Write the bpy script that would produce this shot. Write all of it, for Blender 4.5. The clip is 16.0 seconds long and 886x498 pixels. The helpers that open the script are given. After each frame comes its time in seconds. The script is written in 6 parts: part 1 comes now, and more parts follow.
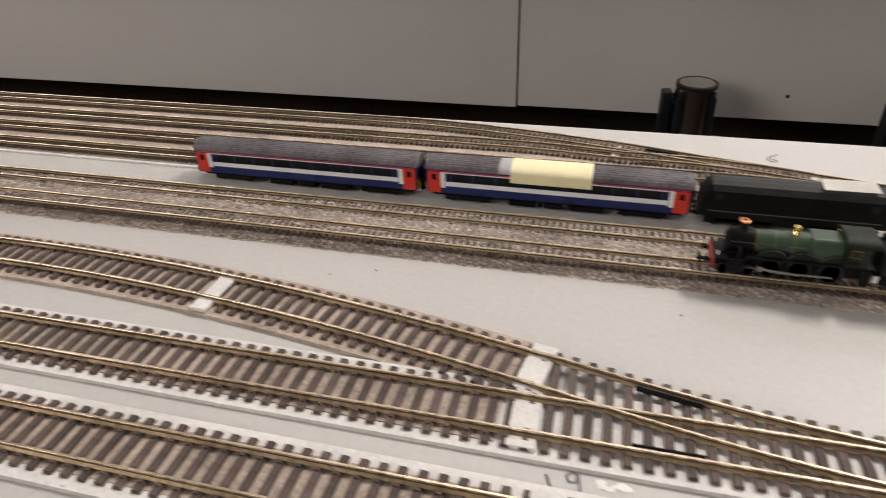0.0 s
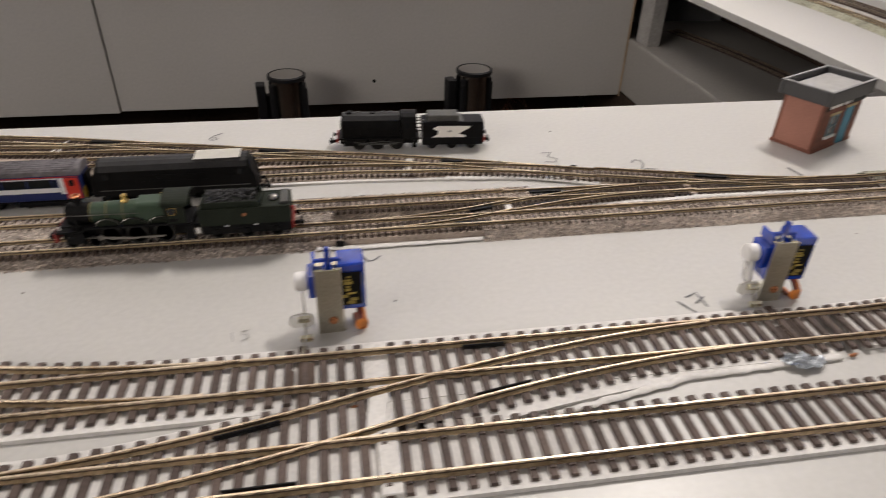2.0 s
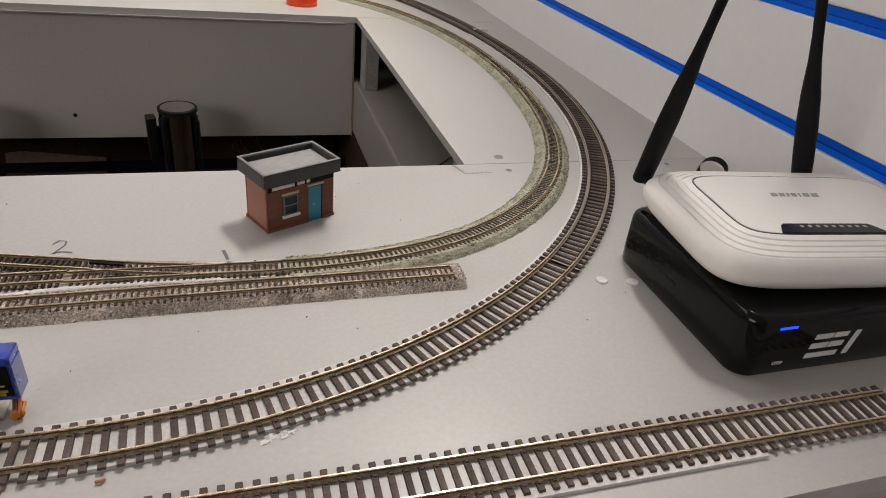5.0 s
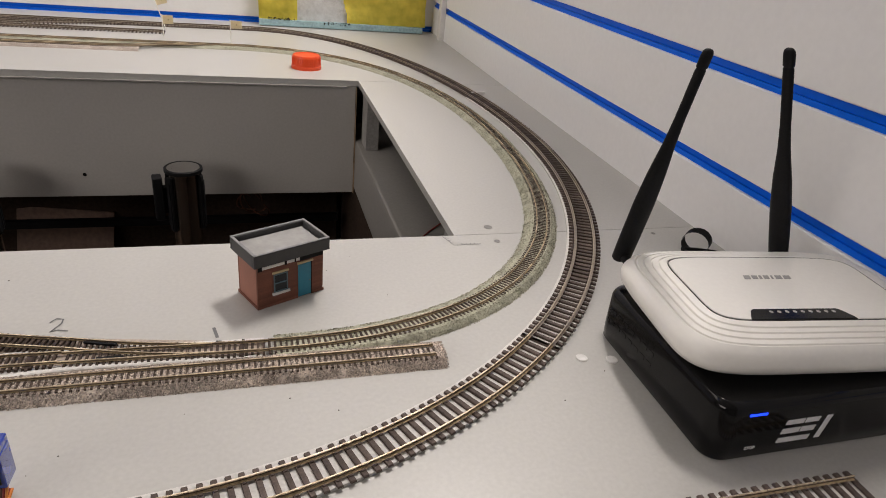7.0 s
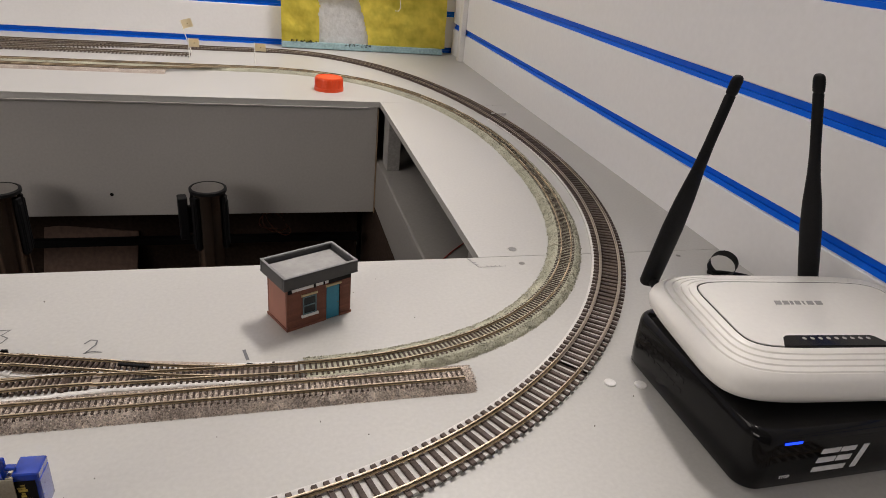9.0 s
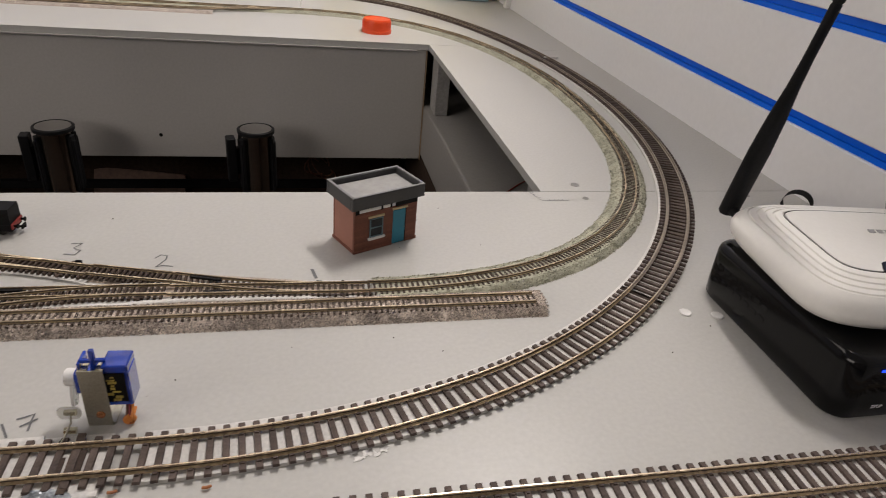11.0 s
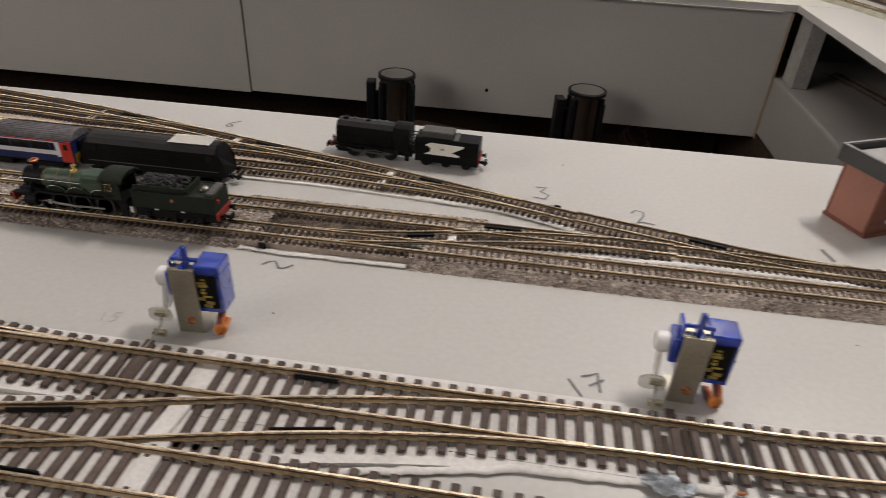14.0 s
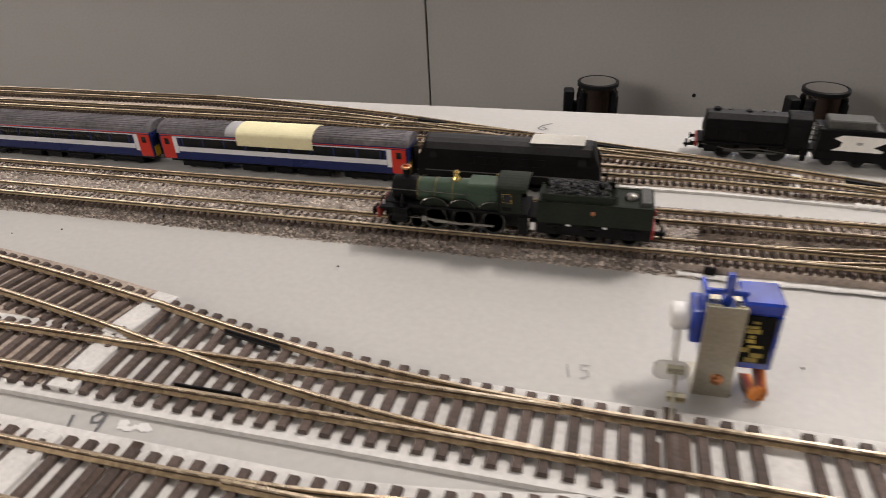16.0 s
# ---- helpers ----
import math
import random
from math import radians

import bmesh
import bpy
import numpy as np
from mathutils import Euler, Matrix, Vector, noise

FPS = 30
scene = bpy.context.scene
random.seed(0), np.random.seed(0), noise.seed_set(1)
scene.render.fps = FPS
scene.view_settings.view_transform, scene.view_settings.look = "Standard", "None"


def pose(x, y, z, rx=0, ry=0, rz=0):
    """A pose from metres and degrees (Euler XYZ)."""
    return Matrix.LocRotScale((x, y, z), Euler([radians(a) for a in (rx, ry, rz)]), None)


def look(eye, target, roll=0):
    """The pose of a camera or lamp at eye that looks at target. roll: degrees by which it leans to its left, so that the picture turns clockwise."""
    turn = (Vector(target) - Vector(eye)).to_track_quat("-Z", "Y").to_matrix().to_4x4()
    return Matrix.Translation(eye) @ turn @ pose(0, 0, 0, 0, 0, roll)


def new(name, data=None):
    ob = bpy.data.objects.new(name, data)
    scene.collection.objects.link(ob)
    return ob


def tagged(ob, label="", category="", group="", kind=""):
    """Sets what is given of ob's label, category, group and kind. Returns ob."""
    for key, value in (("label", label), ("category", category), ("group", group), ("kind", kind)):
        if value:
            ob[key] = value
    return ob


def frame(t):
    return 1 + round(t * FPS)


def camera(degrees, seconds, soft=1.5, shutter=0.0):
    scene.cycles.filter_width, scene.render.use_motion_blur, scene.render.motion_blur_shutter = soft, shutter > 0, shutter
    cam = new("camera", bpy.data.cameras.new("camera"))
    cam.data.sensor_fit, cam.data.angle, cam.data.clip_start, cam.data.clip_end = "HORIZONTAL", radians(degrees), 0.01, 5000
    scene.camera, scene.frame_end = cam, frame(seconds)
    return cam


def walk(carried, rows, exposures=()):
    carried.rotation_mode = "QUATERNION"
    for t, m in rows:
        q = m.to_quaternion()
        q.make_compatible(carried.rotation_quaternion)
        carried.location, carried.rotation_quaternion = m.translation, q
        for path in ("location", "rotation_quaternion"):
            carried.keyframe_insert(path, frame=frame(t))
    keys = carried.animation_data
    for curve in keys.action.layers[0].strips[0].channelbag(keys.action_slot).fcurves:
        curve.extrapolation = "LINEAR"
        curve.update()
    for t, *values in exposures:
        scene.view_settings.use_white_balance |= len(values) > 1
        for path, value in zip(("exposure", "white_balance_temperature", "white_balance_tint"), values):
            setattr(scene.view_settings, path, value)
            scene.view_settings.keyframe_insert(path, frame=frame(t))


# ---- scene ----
cam = camera(68.9, 16.0, soft=0.4, shutter=0.4)
PATH = [
    (0, (-0.6952, -0.4481, 0.1819), (-0.9204, 0.3617, -0.3598), -2.29),
    (0.5, (-0.6557, -0.4558, 0.1747), (-0.7774, 0.3718, -0.3733), -1.08),
    (1, (-0.6084, -0.4667, 0.1737), (-0.6319, 0.3623, -0.3851), -0.19),
    (1.5, (-0.5589, -0.4713, 0.1764), (-0.4915, 0.3578, -0.3787), 1.16),
    (2, (-0.5056, -0.4764, 0.1848), (-0.3559, 0.3501, -0.3578), 1.65),
    (2.5, (-0.4661, -0.4846, 0.1978), (-0.2442, 0.3337, -0.3325), 3.39),
    (3, (-0.4281, -0.5030, 0.2098), (-0.1351, 0.2990, -0.3106), 4.95),
    (3.5, (-0.3614, -0.5037, 0.2147), (-0.0301, 0.2883, -0.2981), 6.51),
    (4, (-0.2776, -0.5069, 0.2221), (0.0436, 0.2872, -0.2940), 7.37),
    (4.5, (-0.2253, -0.5061, 0.2298), (0.0721, 0.2950, -0.2896), 7.77),
    (5, (-0.1918, -0.5076, 0.2337), (0.0960, 0.3003, -0.2806), 6.68),
    (7.5, (-0.1783, -0.5116, 0.2698), (0.0943, 0.3413, -0.1756), 6.29),
    (8, (-0.1828, -0.5044, 0.2712), (0.0761, 0.3575, -0.1647), 5.77),
    (8.5, (-0.1858, -0.5094, 0.2715), (0.0718, 0.3535, -0.1633), 5.66),
    (11, (-0.2135, -0.5069, 0.2359), (-0.0013, 0.3380, -0.2552), 5.80),
    (11.5, (-0.2315, -0.5002, 0.2277), (-0.0539, 0.3454, -0.2758), 5.77),
    (12, (-0.2590, -0.4882, 0.2182), (-0.1262, 0.3590, -0.2963), 5.82),
    (12.5, (-0.2846, -0.4795, 0.2113), (-0.2043, 0.3695, -0.3109), 5.21),
    (13, (-0.3128, -0.4730, 0.2041), (-0.2888, 0.3742, -0.3265), 4.79),
    (13.5, (-0.3494, -0.4639, 0.1965), (-0.3817, 0.3772, -0.3434), 4.62),
    (14, (-0.3848, -0.4551, 0.1868), (-0.4749, 0.3804, -0.3552), 3.05),
    (14.5, (-0.4270, -0.4455, 0.1807), (-0.5684, 0.3866, -0.3556), 1.25),
    (15, (-0.4629, -0.4373, 0.1740), (-0.6470, 0.3910, -0.3552), -0.42),
    (15.5, (-0.5055, -0.4287, 0.1575), (-0.7209, 0.3945, -0.3678), -1.96),
    (16, (-0.5493, -0.4151, 0.1419), (-0.7863, 0.4110, -0.3692), -2.75),
]
walk(cam, [(t, look(eye, target, roll)) for t, eye, target, roll in PATH], exposures=[(0, 0.42), (1, 0.44), (2, 0.18), (3.5, -0.05), (5, -0.16), (7.5, -0.08), (9, -0.09), (11, -0.18), (13, -0.18), (14, -0.08), (15, 0.22), (16, 0.28)])

# ---- world, lamps, exposure ----
world = bpy.data.worlds.new("world")
world.use_nodes = True
world.node_tree.nodes["Background"].inputs[0].default_value = (0.9, 0.95, 1.0, 1)
world.node_tree.nodes["Background"].inputs[1].default_value = 0.05
scene.world = world
scene.view_settings.exposure = 0.0


def area_lamp(name, eye, target, sx, sy, watts, colour):
    d = bpy.data.lights.new(name, "AREA")
    d.shape, d.size, d.size_y, d.energy, d.color = "RECTANGLE", sx, sy, watts, colour
    ob = new(name, d)
    ob.matrix_world = look(eye, target)
    return ob


WARM = (1.0, 0.905, 0.845)
COOL = (1.0, 0.918, 0.862)
area_lamp("ceiling_lamp_left", (-3.20, -1.70, 1.45), (-0.4, 0.3, 0), 2.0, 1.6, 58, WARM)
area_lamp("ceiling_lamp_middle", (-0.80, 0.55, 1.50), (-0.75, 0.40, 0), 0.9, 0.4, 4.5, WARM)
# the right lamp is added beyond the slat wall to shade the board beside it
area_lamp("unseen_lamp_right", (0.365, 0.60, 1.68), (0.10, 0.58, 0), 0.5, 0.15, 28.5, COOL)


# ---- materials ----
def material(name, colour, rough=0.6, metal=0.0, vary=0.12, grain=300.0, stain=9.0, bump=0.15, second=None, island=False, coat=0.0, spec=0.5):
    """Principled paint with grain and stains at two scales, in metres of the object."""
    m = bpy.data.materials.new(name)
    m.use_nodes = True
    nt = m.node_tree
    b = nt.nodes["Principled BSDF"]
    co = nt.nodes.new("ShaderNodeTexCoord")
    n1, n2 = nt.nodes.new("ShaderNodeTexNoise"), nt.nodes.new("ShaderNodeTexNoise")
    n1.inputs["Scale"].default_value, n1.inputs["Detail"].default_value = grain, 3
    n2.inputs["Scale"].default_value, n2.inputs["Detail"].default_value = stain, 4
    nt.links.new(co.outputs["Object"], n1.inputs["Vector"])
    nt.links.new(co.outputs["Object"], n2.inputs["Vector"])
    add = nt.nodes.new("ShaderNodeMath")
    add.operation = "MULTIPLY_ADD"
    add.inputs[1].default_value = 0.5
    half = nt.nodes.new("ShaderNodeMath")
    half.operation = "MULTIPLY"
    half.inputs[1].default_value = 0.5
    nt.links.new(n2.outputs["Fac"], half.inputs[0])
    nt.links.new(n1.outputs["Fac"], add.inputs[0])
    nt.links.new(half.outputs[0], add.inputs[2])
    ramp = nt.nodes.new("ShaderNodeValToRGB")
    e = ramp.color_ramp.elements
    lo = second if second else tuple(c * (1 - vary * 1.6) for c in colour)
    hi = tuple(min(1, c * (1 + vary)) for c in colour)
    e[0].position, e[0].color = 0.33, (*lo, 1)
    e[1].position, e[1].color = 0.66, (*hi, 1)
    nt.links.new(add.outputs[0], ramp.inputs[0])
    last = ramp.outputs[0]
    if island:
        info = nt.nodes.new("ShaderNodeNewGeometry")
        obj = nt.nodes.new("ShaderNodeObjectInfo")
        both = nt.nodes.new("ShaderNodeMath")
        both.operation = "ADD"
        nt.links.new(info.outputs["Random Per Island"], both.inputs[0])
        nt.links.new(obj.outputs["Random"], both.inputs[1])
        fr = nt.nodes.new("ShaderNodeMath")
        fr.operation = "FRACT"
        nt.links.new(both.outputs[0], fr.inputs[0])
        mr = nt.nodes.new("ShaderNodeMapRange")
        mr.inputs["To Min"].default_value, mr.inputs["To Max"].default_value = 1 - island, 1 + island
        nt.links.new(fr.outputs[0], mr.inputs["Value"])
        mix = nt.nodes.new("ShaderNodeVectorMath")
        mix.operation = "SCALE"
        nt.links.new(last, mix.inputs[0])
        nt.links.new(mr.outputs[0], mix.inputs["Scale"])
        last = mix.outputs[0]
    nt.links.new(last, b.inputs["Base Color"])
    rr = nt.nodes.new("ShaderNodeMapRange")
    rr.inputs["To Min"].default_value, rr.inputs["To Max"].default_value = max(0.03, rough - 0.1), min(1, rough + 0.1)
    nt.links.new(n2.outputs["Fac"], rr.inputs["Value"])
    nt.links.new(rr.outputs[0], b.inputs["Roughness"])
    b.inputs["Metallic"].default_value = metal
    b.inputs["Specular IOR Level"].default_value = spec
    b.inputs["Coat Weight"].default_value = coat
    if bump:
        bp = nt.nodes.new("ShaderNodeBump")
        bp.inputs["Strength"].default_value, bp.inputs["Distance"].default_value = bump, 0.3 / grain
        nt.links.new(n1.outputs["Fac"], bp.inputs["Height"])
        nt.links.new(bp.outputs[0], b.inputs["Normal"])
    return m


M = {}
M["table"] = material("grey_board_paint", (0.485, 0.478, 0.455), 0.38, vary=0.05, grain=350, stain=4, bump=0.02)
M["panel"] = material("grey_panel_paint", (0.46, 0.445, 0.42), 0.6, vary=0.05, grain=250, stain=4, bump=0.05)
M["edge"] = material("board_edge", (0.32, 0.31, 0.295), 0.7, vary=0.15, grain=300, stain=30)
M["bare"] = material("bare_plywood", (0.42, 0.30, 0.19), 0.7, vary=0.2, grain=200, stain=30)
M["wall"] = material("white_slatwall", (0.83, 0.825, 0.825), 0.42, vary=0.02, grain=150, stain=3, bump=0.03)
M["blue_strip"] = material("blue_insert", (0.003, 0.135, 0.78), 0.35, vary=0.05, grain=90, stain=8, bump=0.0, spec=0.15)
M["rail"] = material("nickel_rail", (0.80, 0.69, 0.52), 0.27, metal=0.75, vary=0.12, grain=500, stain=25, bump=0.05, second=(0.40, 0.29, 0.19))
M["rail_n"] = material("fine_rail", (0.88, 0.74, 0.52), 0.27, metal=0.65, vary=0.15, grain=600, stain=25, bump=0.05, second=(0.42, 0.34, 0.24))
M["rail_side"] = material("tarnished_rail_side", (0.56, 0.43, 0.27), 0.38, metal=0.7, vary=0.25, grain=500, stain=40, bump=0.1, second=(0.22, 0.155, 0.085))
M["rail_n_side"] = material("dull_fine_rail_side", (0.60, 0.46, 0.28), 0.34, metal=0.65, vary=0.2, grain=600, stain=30, bump=0.05, second=(0.22, 0.16, 0.10))
# web colour holds tarnish and the shadow line below the rail head
M["rail_web"] = material("dark_rail_web", (0.12, 0.088, 0.060), 0.6, metal=0.3, vary=0.3, grain=500, stain=40, bump=0.1)
M["rail_dull"] = material("weathered_rail", (0.44, 0.375, 0.30), 0.36, metal=0.8, vary=0.2, grain=500, stain=20, bump=0.1)
M["sleeper"] = material("brown_sleeper", (0.102, 0.077, 0.067), 0.7, vary=0.3, grain=700, stain=60, bump=0.3, island=0.25, spec=0.25)
M["sleeper_n"] = material("dark_sleeper", (0.070, 0.050, 0.040), 0.75, vary=0.3, grain=900, stain=60, bump=0.2, island=0.3, spec=0.2)
M["underlay"] = material("pale_underlay", (0.67, 0.655, 0.63), 0.8, vary=0.12, grain=500, stain=40, bump=0.2)
M["ballast"] = material("grey_ballast", (0.50, 0.440, 0.385), 0.95, vary=0.25, grain=900, stain=60, bump=0.6, island=0.6, second=(0.30, 0.25, 0.215))
M["ballast_fine"] = material("green_grey_ballast", (0.385, 0.38, 0.295), 0.95, vary=0.25, grain=1000, stain=40, bump=0.6, island=0.35)
M["black_gloss"] = material("black_gloss_plastic", (0.005, 0.005, 0.0055), 0.13, vary=0.1, grain=60, stain=8, bump=0.0, spec=0.22)
M["black_matt"] = material("black_matt_plastic", (0.012, 0.012, 0.013), 0.5, vary=0.2, grain=800, stain=30, bump=0.1, spec=0.1)
# near-black so that the colour itself carries the shade below the boards
M["void"] = material("shade_dark_cloth", (0.050, 0.034, 0.026), 0.95, vary=0.3, grain=150, stain=5, bump=0.3, spec=0.1)
M["brown_board"] = material("dark_hardboard", (0.20, 0.130, 0.100), 0.8, vary=0.2, grain=120, stain=6)
M["router"] = material("cream_white_plastic", (0.87, 0.855, 0.815), 0.35, vary=0.02, grain=300, stain=10, bump=0.02)
M["print_grey"] = material("grey_print", (0.35, 0.345, 0.335), 0.5, vary=0.05)
M["print_white"] = material("white_print", (0.75, 0.76, 0.77), 0.4, vary=0.04)
M["chrome"] = material("chrome_tube", (0.62, 0.56, 0.50), 0.22, metal=1.0, vary=0.06, grain=80, stain=8, bump=0.0)
M["steel"] = material("dull_steel", (0.44, 0.415, 0.34), 0.35, metal=0.8, vary=0.12, grain=900, stain=60, bump=0.1)
M["lid_metal"] = material("brushed_lid", (0.30, 0.285, 0.265), 0.32, metal=0.85, vary=0.12, grain=500, stain=40, bump=0.05)
M["brass"] = material("polished_brass", (0.80, 0.58, 0.20), 0.22, metal=1.0, vary=0.1, grain=600, stain=90, bump=0.05)
M["copper"] = material("copper_cap", (0.70, 0.32, 0.16), 0.25, metal=1.0, vary=0.1, grain=600, stain=90, bump=0.05)
M["servo_blue"] = material("clear_blue_plastic", (0.009, 0.050, 0.42), 0.15, vary=0.25, grain=120, stain=60, bump=0.0, coat=1.0)
M["nut"] = material("pale_nut_metal", (0.80, 0.76, 0.58), 0.2, metal=1.0, vary=0.1, grain=600, stain=90, bump=0.05)
M["bed_brown"] = material("brown_grey_underlay", (0.43, 0.355, 0.295), 0.85, vary=0.3, grain=700, stain=40, bump=0.3)
M["dirt"] = material("brown_track_dirt", (0.20, 0.165, 0.135), 0.9, vary=0.3, grain=700, stain=50, bump=0.3)
M["deck"] = material("grey_deck_paint", (0.28, 0.268, 0.25), 0.6, vary=0.06, grain=250, stain=4, bump=0.05)
M["rim"] = material("worn_grey_rim", (0.24, 0.24, 0.24), 0.6, vary=0.2, grain=400, stain=60)
M["lining"] = material("dull_lining", (0.16, 0.13, 0.045), 0.45, vary=0.1, grain=600, stain=90, bump=0.0)
M["nylon"] = material("white_nylon", (0.80, 0.79, 0.77), 0.4, vary=0.03, grain=400, stain=60)
M["servo_label"] = material("black_gold_label", (0.55, 0.42, 0.08), 0.4, vary=0.2, grain=260, stain=120, bump=0.0, second=(0.02, 0.018, 0.012))
M["orange"] = material("orange_wire", (0.62, 0.20, 0.03), 0.4, vary=0.1, grain=500, stain=60)
M["brown_wire"] = material("brown_wire", (0.13, 0.045, 0.02), 0.45, vary=0.1)
M["brick"] = material("red_brick_print", (0.19, 0.068, 0.042), 0.75, vary=0.18, grain=900, stain=50, bump=0.2, island=0.14)
# same brick made paler and pinker, as the light makes the hut's side
M["brick_lit"] = material("lit_brick_print", (0.36, 0.165, 0.12), 0.75, vary=0.12, grain=900, stain=50, bump=0.2, island=0.1)
M["coping"] = material("grey_card_coping", (0.055, 0.055, 0.057), 0.55, vary=0.08, grain=500, stain=40)
M["flat_roof"] = material("pale_grey_roof", (0.33, 0.325, 0.315), 0.5, vary=0.12, grain=200, stain=45, bump=0.02)
M["teal"] = material("teal_door_paint", (0.02, 0.20, 0.30), 0.5, vary=0.08, grain=600, stain=60)
M["lintel"] = material("sand_stone", (0.50, 0.40, 0.23), 0.7, vary=0.12, grain=900, stain=90)
M["white"] = material("white_paint", (0.75, 0.74, 0.72), 0.55, vary=0.05, grain=400, stain=40)
M["pane"] = material("dark_window", (0.010, 0.013, 0.016), 0.12, vary=0.2, grain=200, stain=60, bump=0.0, spec=0.3)
M["loco_green"] = material("brunswick_green", (0.040, 0.068, 0.043), 0.38, vary=0.15, grain=900, stain=90, bump=0.04, spec=0.3)
M["loco_dark"] = material("dark_green_black", (0.019, 0.024, 0.017), 0.5, vary=0.2, grain=900, stain=90, bump=0.04, spec=0.1)
M["loco_black"] = material("loco_black", (0.007, 0.007, 0.0075), 0.5, vary=0.25, grain=900, stain=90, bump=0.08, spec=0.1)
M["loco_grey"] = material("weathered_grey", (0.09, 0.09, 0.085), 0.55, vary=0.2, grain=900, stain=90, bump=0.08, spec=0.2)
M["coal"] = material("coal", (0.045, 0.045, 0.047), 0.35, vary=0.4, grain=1500, stain=200, bump=0.8, island=0.5, spec=0.1)
M["diesel_roof"] = material("diesel_roof_grey", (0.03, 0.03, 0.031), 0.55, vary=0.2, grain=500, stain=60, bump=0.05, spec=0.2)
M["red"] = material("signal_red", (0.26, 0.018, 0.013), 0.45, vary=0.1, grain=600, stain=60)
M["wheel"] = material("wheel_steel", (0.035, 0.034, 0.032), 0.4, metal=0.6, vary=0.2, grain=900, stain=90)
M["rod"] = material("bright_rod", (0.25, 0.24, 0.22), 0.3, metal=1.0, vary=0.1, grain=900, stain=90)
M["coach_blue"] = material("coach_blue", (0.014, 0.024, 0.11), 0.3, vary=0.06, grain=600, stain=60, bump=0.0, spec=0.25)
M["coach_white"] = material("coach_white", (0.78, 0.78, 0.80), 0.35, vary=0.04, grain=600, stain=60, bump=0.0)
M["coach_red"] = material("coach_red", (0.60, 0.035, 0.02), 0.35, vary=0.05, grain=600, stain=60, bump=0.0)
M["coach_roof"] = material("coach_roof_grey", (0.15, 0.14, 0.15), 0.5, vary=0.3, grain=400, stain=50, bump=0.15, spec=0.2)
M["yellow_end"] = material("warning_yellow", (0.62, 0.40, 0.02), 0.4, vary=0.06)
M["masking"] = material("masking_tape", (0.85, 0.79, 0.50), 0.75, vary=0.05, grain=700, stain=70, bump=0.2)
M["paper"] = material("white_paper", (0.88, 0.86, 0.80), 0.8, vary=0.04, grain=500, stain=70)
M["flag_paper"] = material("cream_flag_paper", (0.84, 0.74, 0.52), 0.8, vary=0.05, grain=500, stain=70)
M["cap_orange"] = material("orange_plastic", (0.80, 0.075, 0.012), 0.35, vary=0.05, grain=300, stain=40)
M["hill"] = material("olive_yellow_scatter", (0.93, 0.77, 0.14), 0.95, vary=0.10, grain=42, stain=9, bump=0.2, second=(0.60, 0.52, 0.06))
M["hill_base"] = material("pale_blue_foam", (0.30, 0.44, 0.47), 0.8, vary=0.2, grain=200, stain=20, bump=0.2)
M["foam"] = material("clear_wrap", (0.96, 0.955, 0.94), 0.3, vary=0.08, grain=160, stain=60, bump=0.6)
M["pencil"] = material("pencil_line", (0.14, 0.14, 0.145), 0.6, vary=0.15)
M["foil"] = material("crumpled_foil", (0.34, 0.37, 0.40), 0.4, metal=0.4, vary=0.3, grain=200, stain=120, bump=0.8)
M["rust"] = material("copper_rust", (0.42, 0.16, 0.06), 0.6, vary=0.3, grain=600, stain=100)
M["far_wall"] = material("grey_far_wall", (0.33, 0.32, 0.31), 0.8, vary=0.05, grain=60, stain=2)
M["floor"] = material("dark_floor", (0.05, 0.045, 0.04), 0.7, vary=0.2, grain=60, stain=3)
M["ceiling"] = material("ceiling_white", (0.7, 0.7, 0.68), 0.9, vary=0.03, grain=60, stain=2)
M["clear"] = material("cloudy_clear_plastic", (0.86, 0.85, 0.82), 0.3, vary=0.05, grain=400, stain=60, bump=0.0)
M["clear"].node_tree.nodes["Principled BSDF"].inputs["Transmission Weight"].default_value = 0.65
M["window_grey"] = material("blue_grey_frame", (0.10, 0.17, 0.20), 0.5, vary=0.1, grain=600, stain=60)
M["plug"] = material("painted_plug", (0.22, 0.215, 0.205), 0.6, vary=0.15, grain=500, stain=60)
M["clear_tape"] = material("frosted_tape", (0.42, 0.42, 0.43), 0.35, vary=0.1, grain=300, stain=60, bump=0.1)
M["led"] = bpy.data.materials.new("blue_led")
M["led"].use_nodes = True
_b = M["led"].node_tree.nodes["Principled BSDF"]
_b.inputs["Base Color"].default_value = (0.02, 0.08, 0.9, 1)
_b.inputs["Emission Color"].default_value = (0.008, 0.045, 1.0, 1)
_b.inputs["Emission Strength"].default_value = 2.2


# ---- mesh helpers ----
def part(name, bm, mat, parent=None, label="", smooth=None):
    """One mesh object from a bmesh, under a thing or a part."""
    bmesh.ops.recalc_face_normals(bm, faces=bm.faces)
    me = bpy.data.meshes.new(name)
    bm.to_mesh(me)
    bm.free()
    me.materials.append(M[mat])
    if smooth:
        me.polygons.foreach_set("use_smooth", [True] * len(me.polygons))
        me.set_sharp_from_angle(angle=radians(smooth))
    ob = new(name, me)
    if parent:
        ob.parent = parent
    if label:
        ob["label"] = label
    return ob


def from_lists(name, verts, faces, mat, parent=None, smooth=None):
    me = bpy.data.meshes.new(name)
    me.from_pydata(verts, [], faces)
    me.materials.append(M[mat])
    if smooth:
        me.polygons.foreach_set("use_smooth", [True] * len(me.polygons))
        me.set_sharp_from_angle(angle=radians(smooth))
    ob = new(name, me)
    if parent:
        ob.parent = parent
    return ob


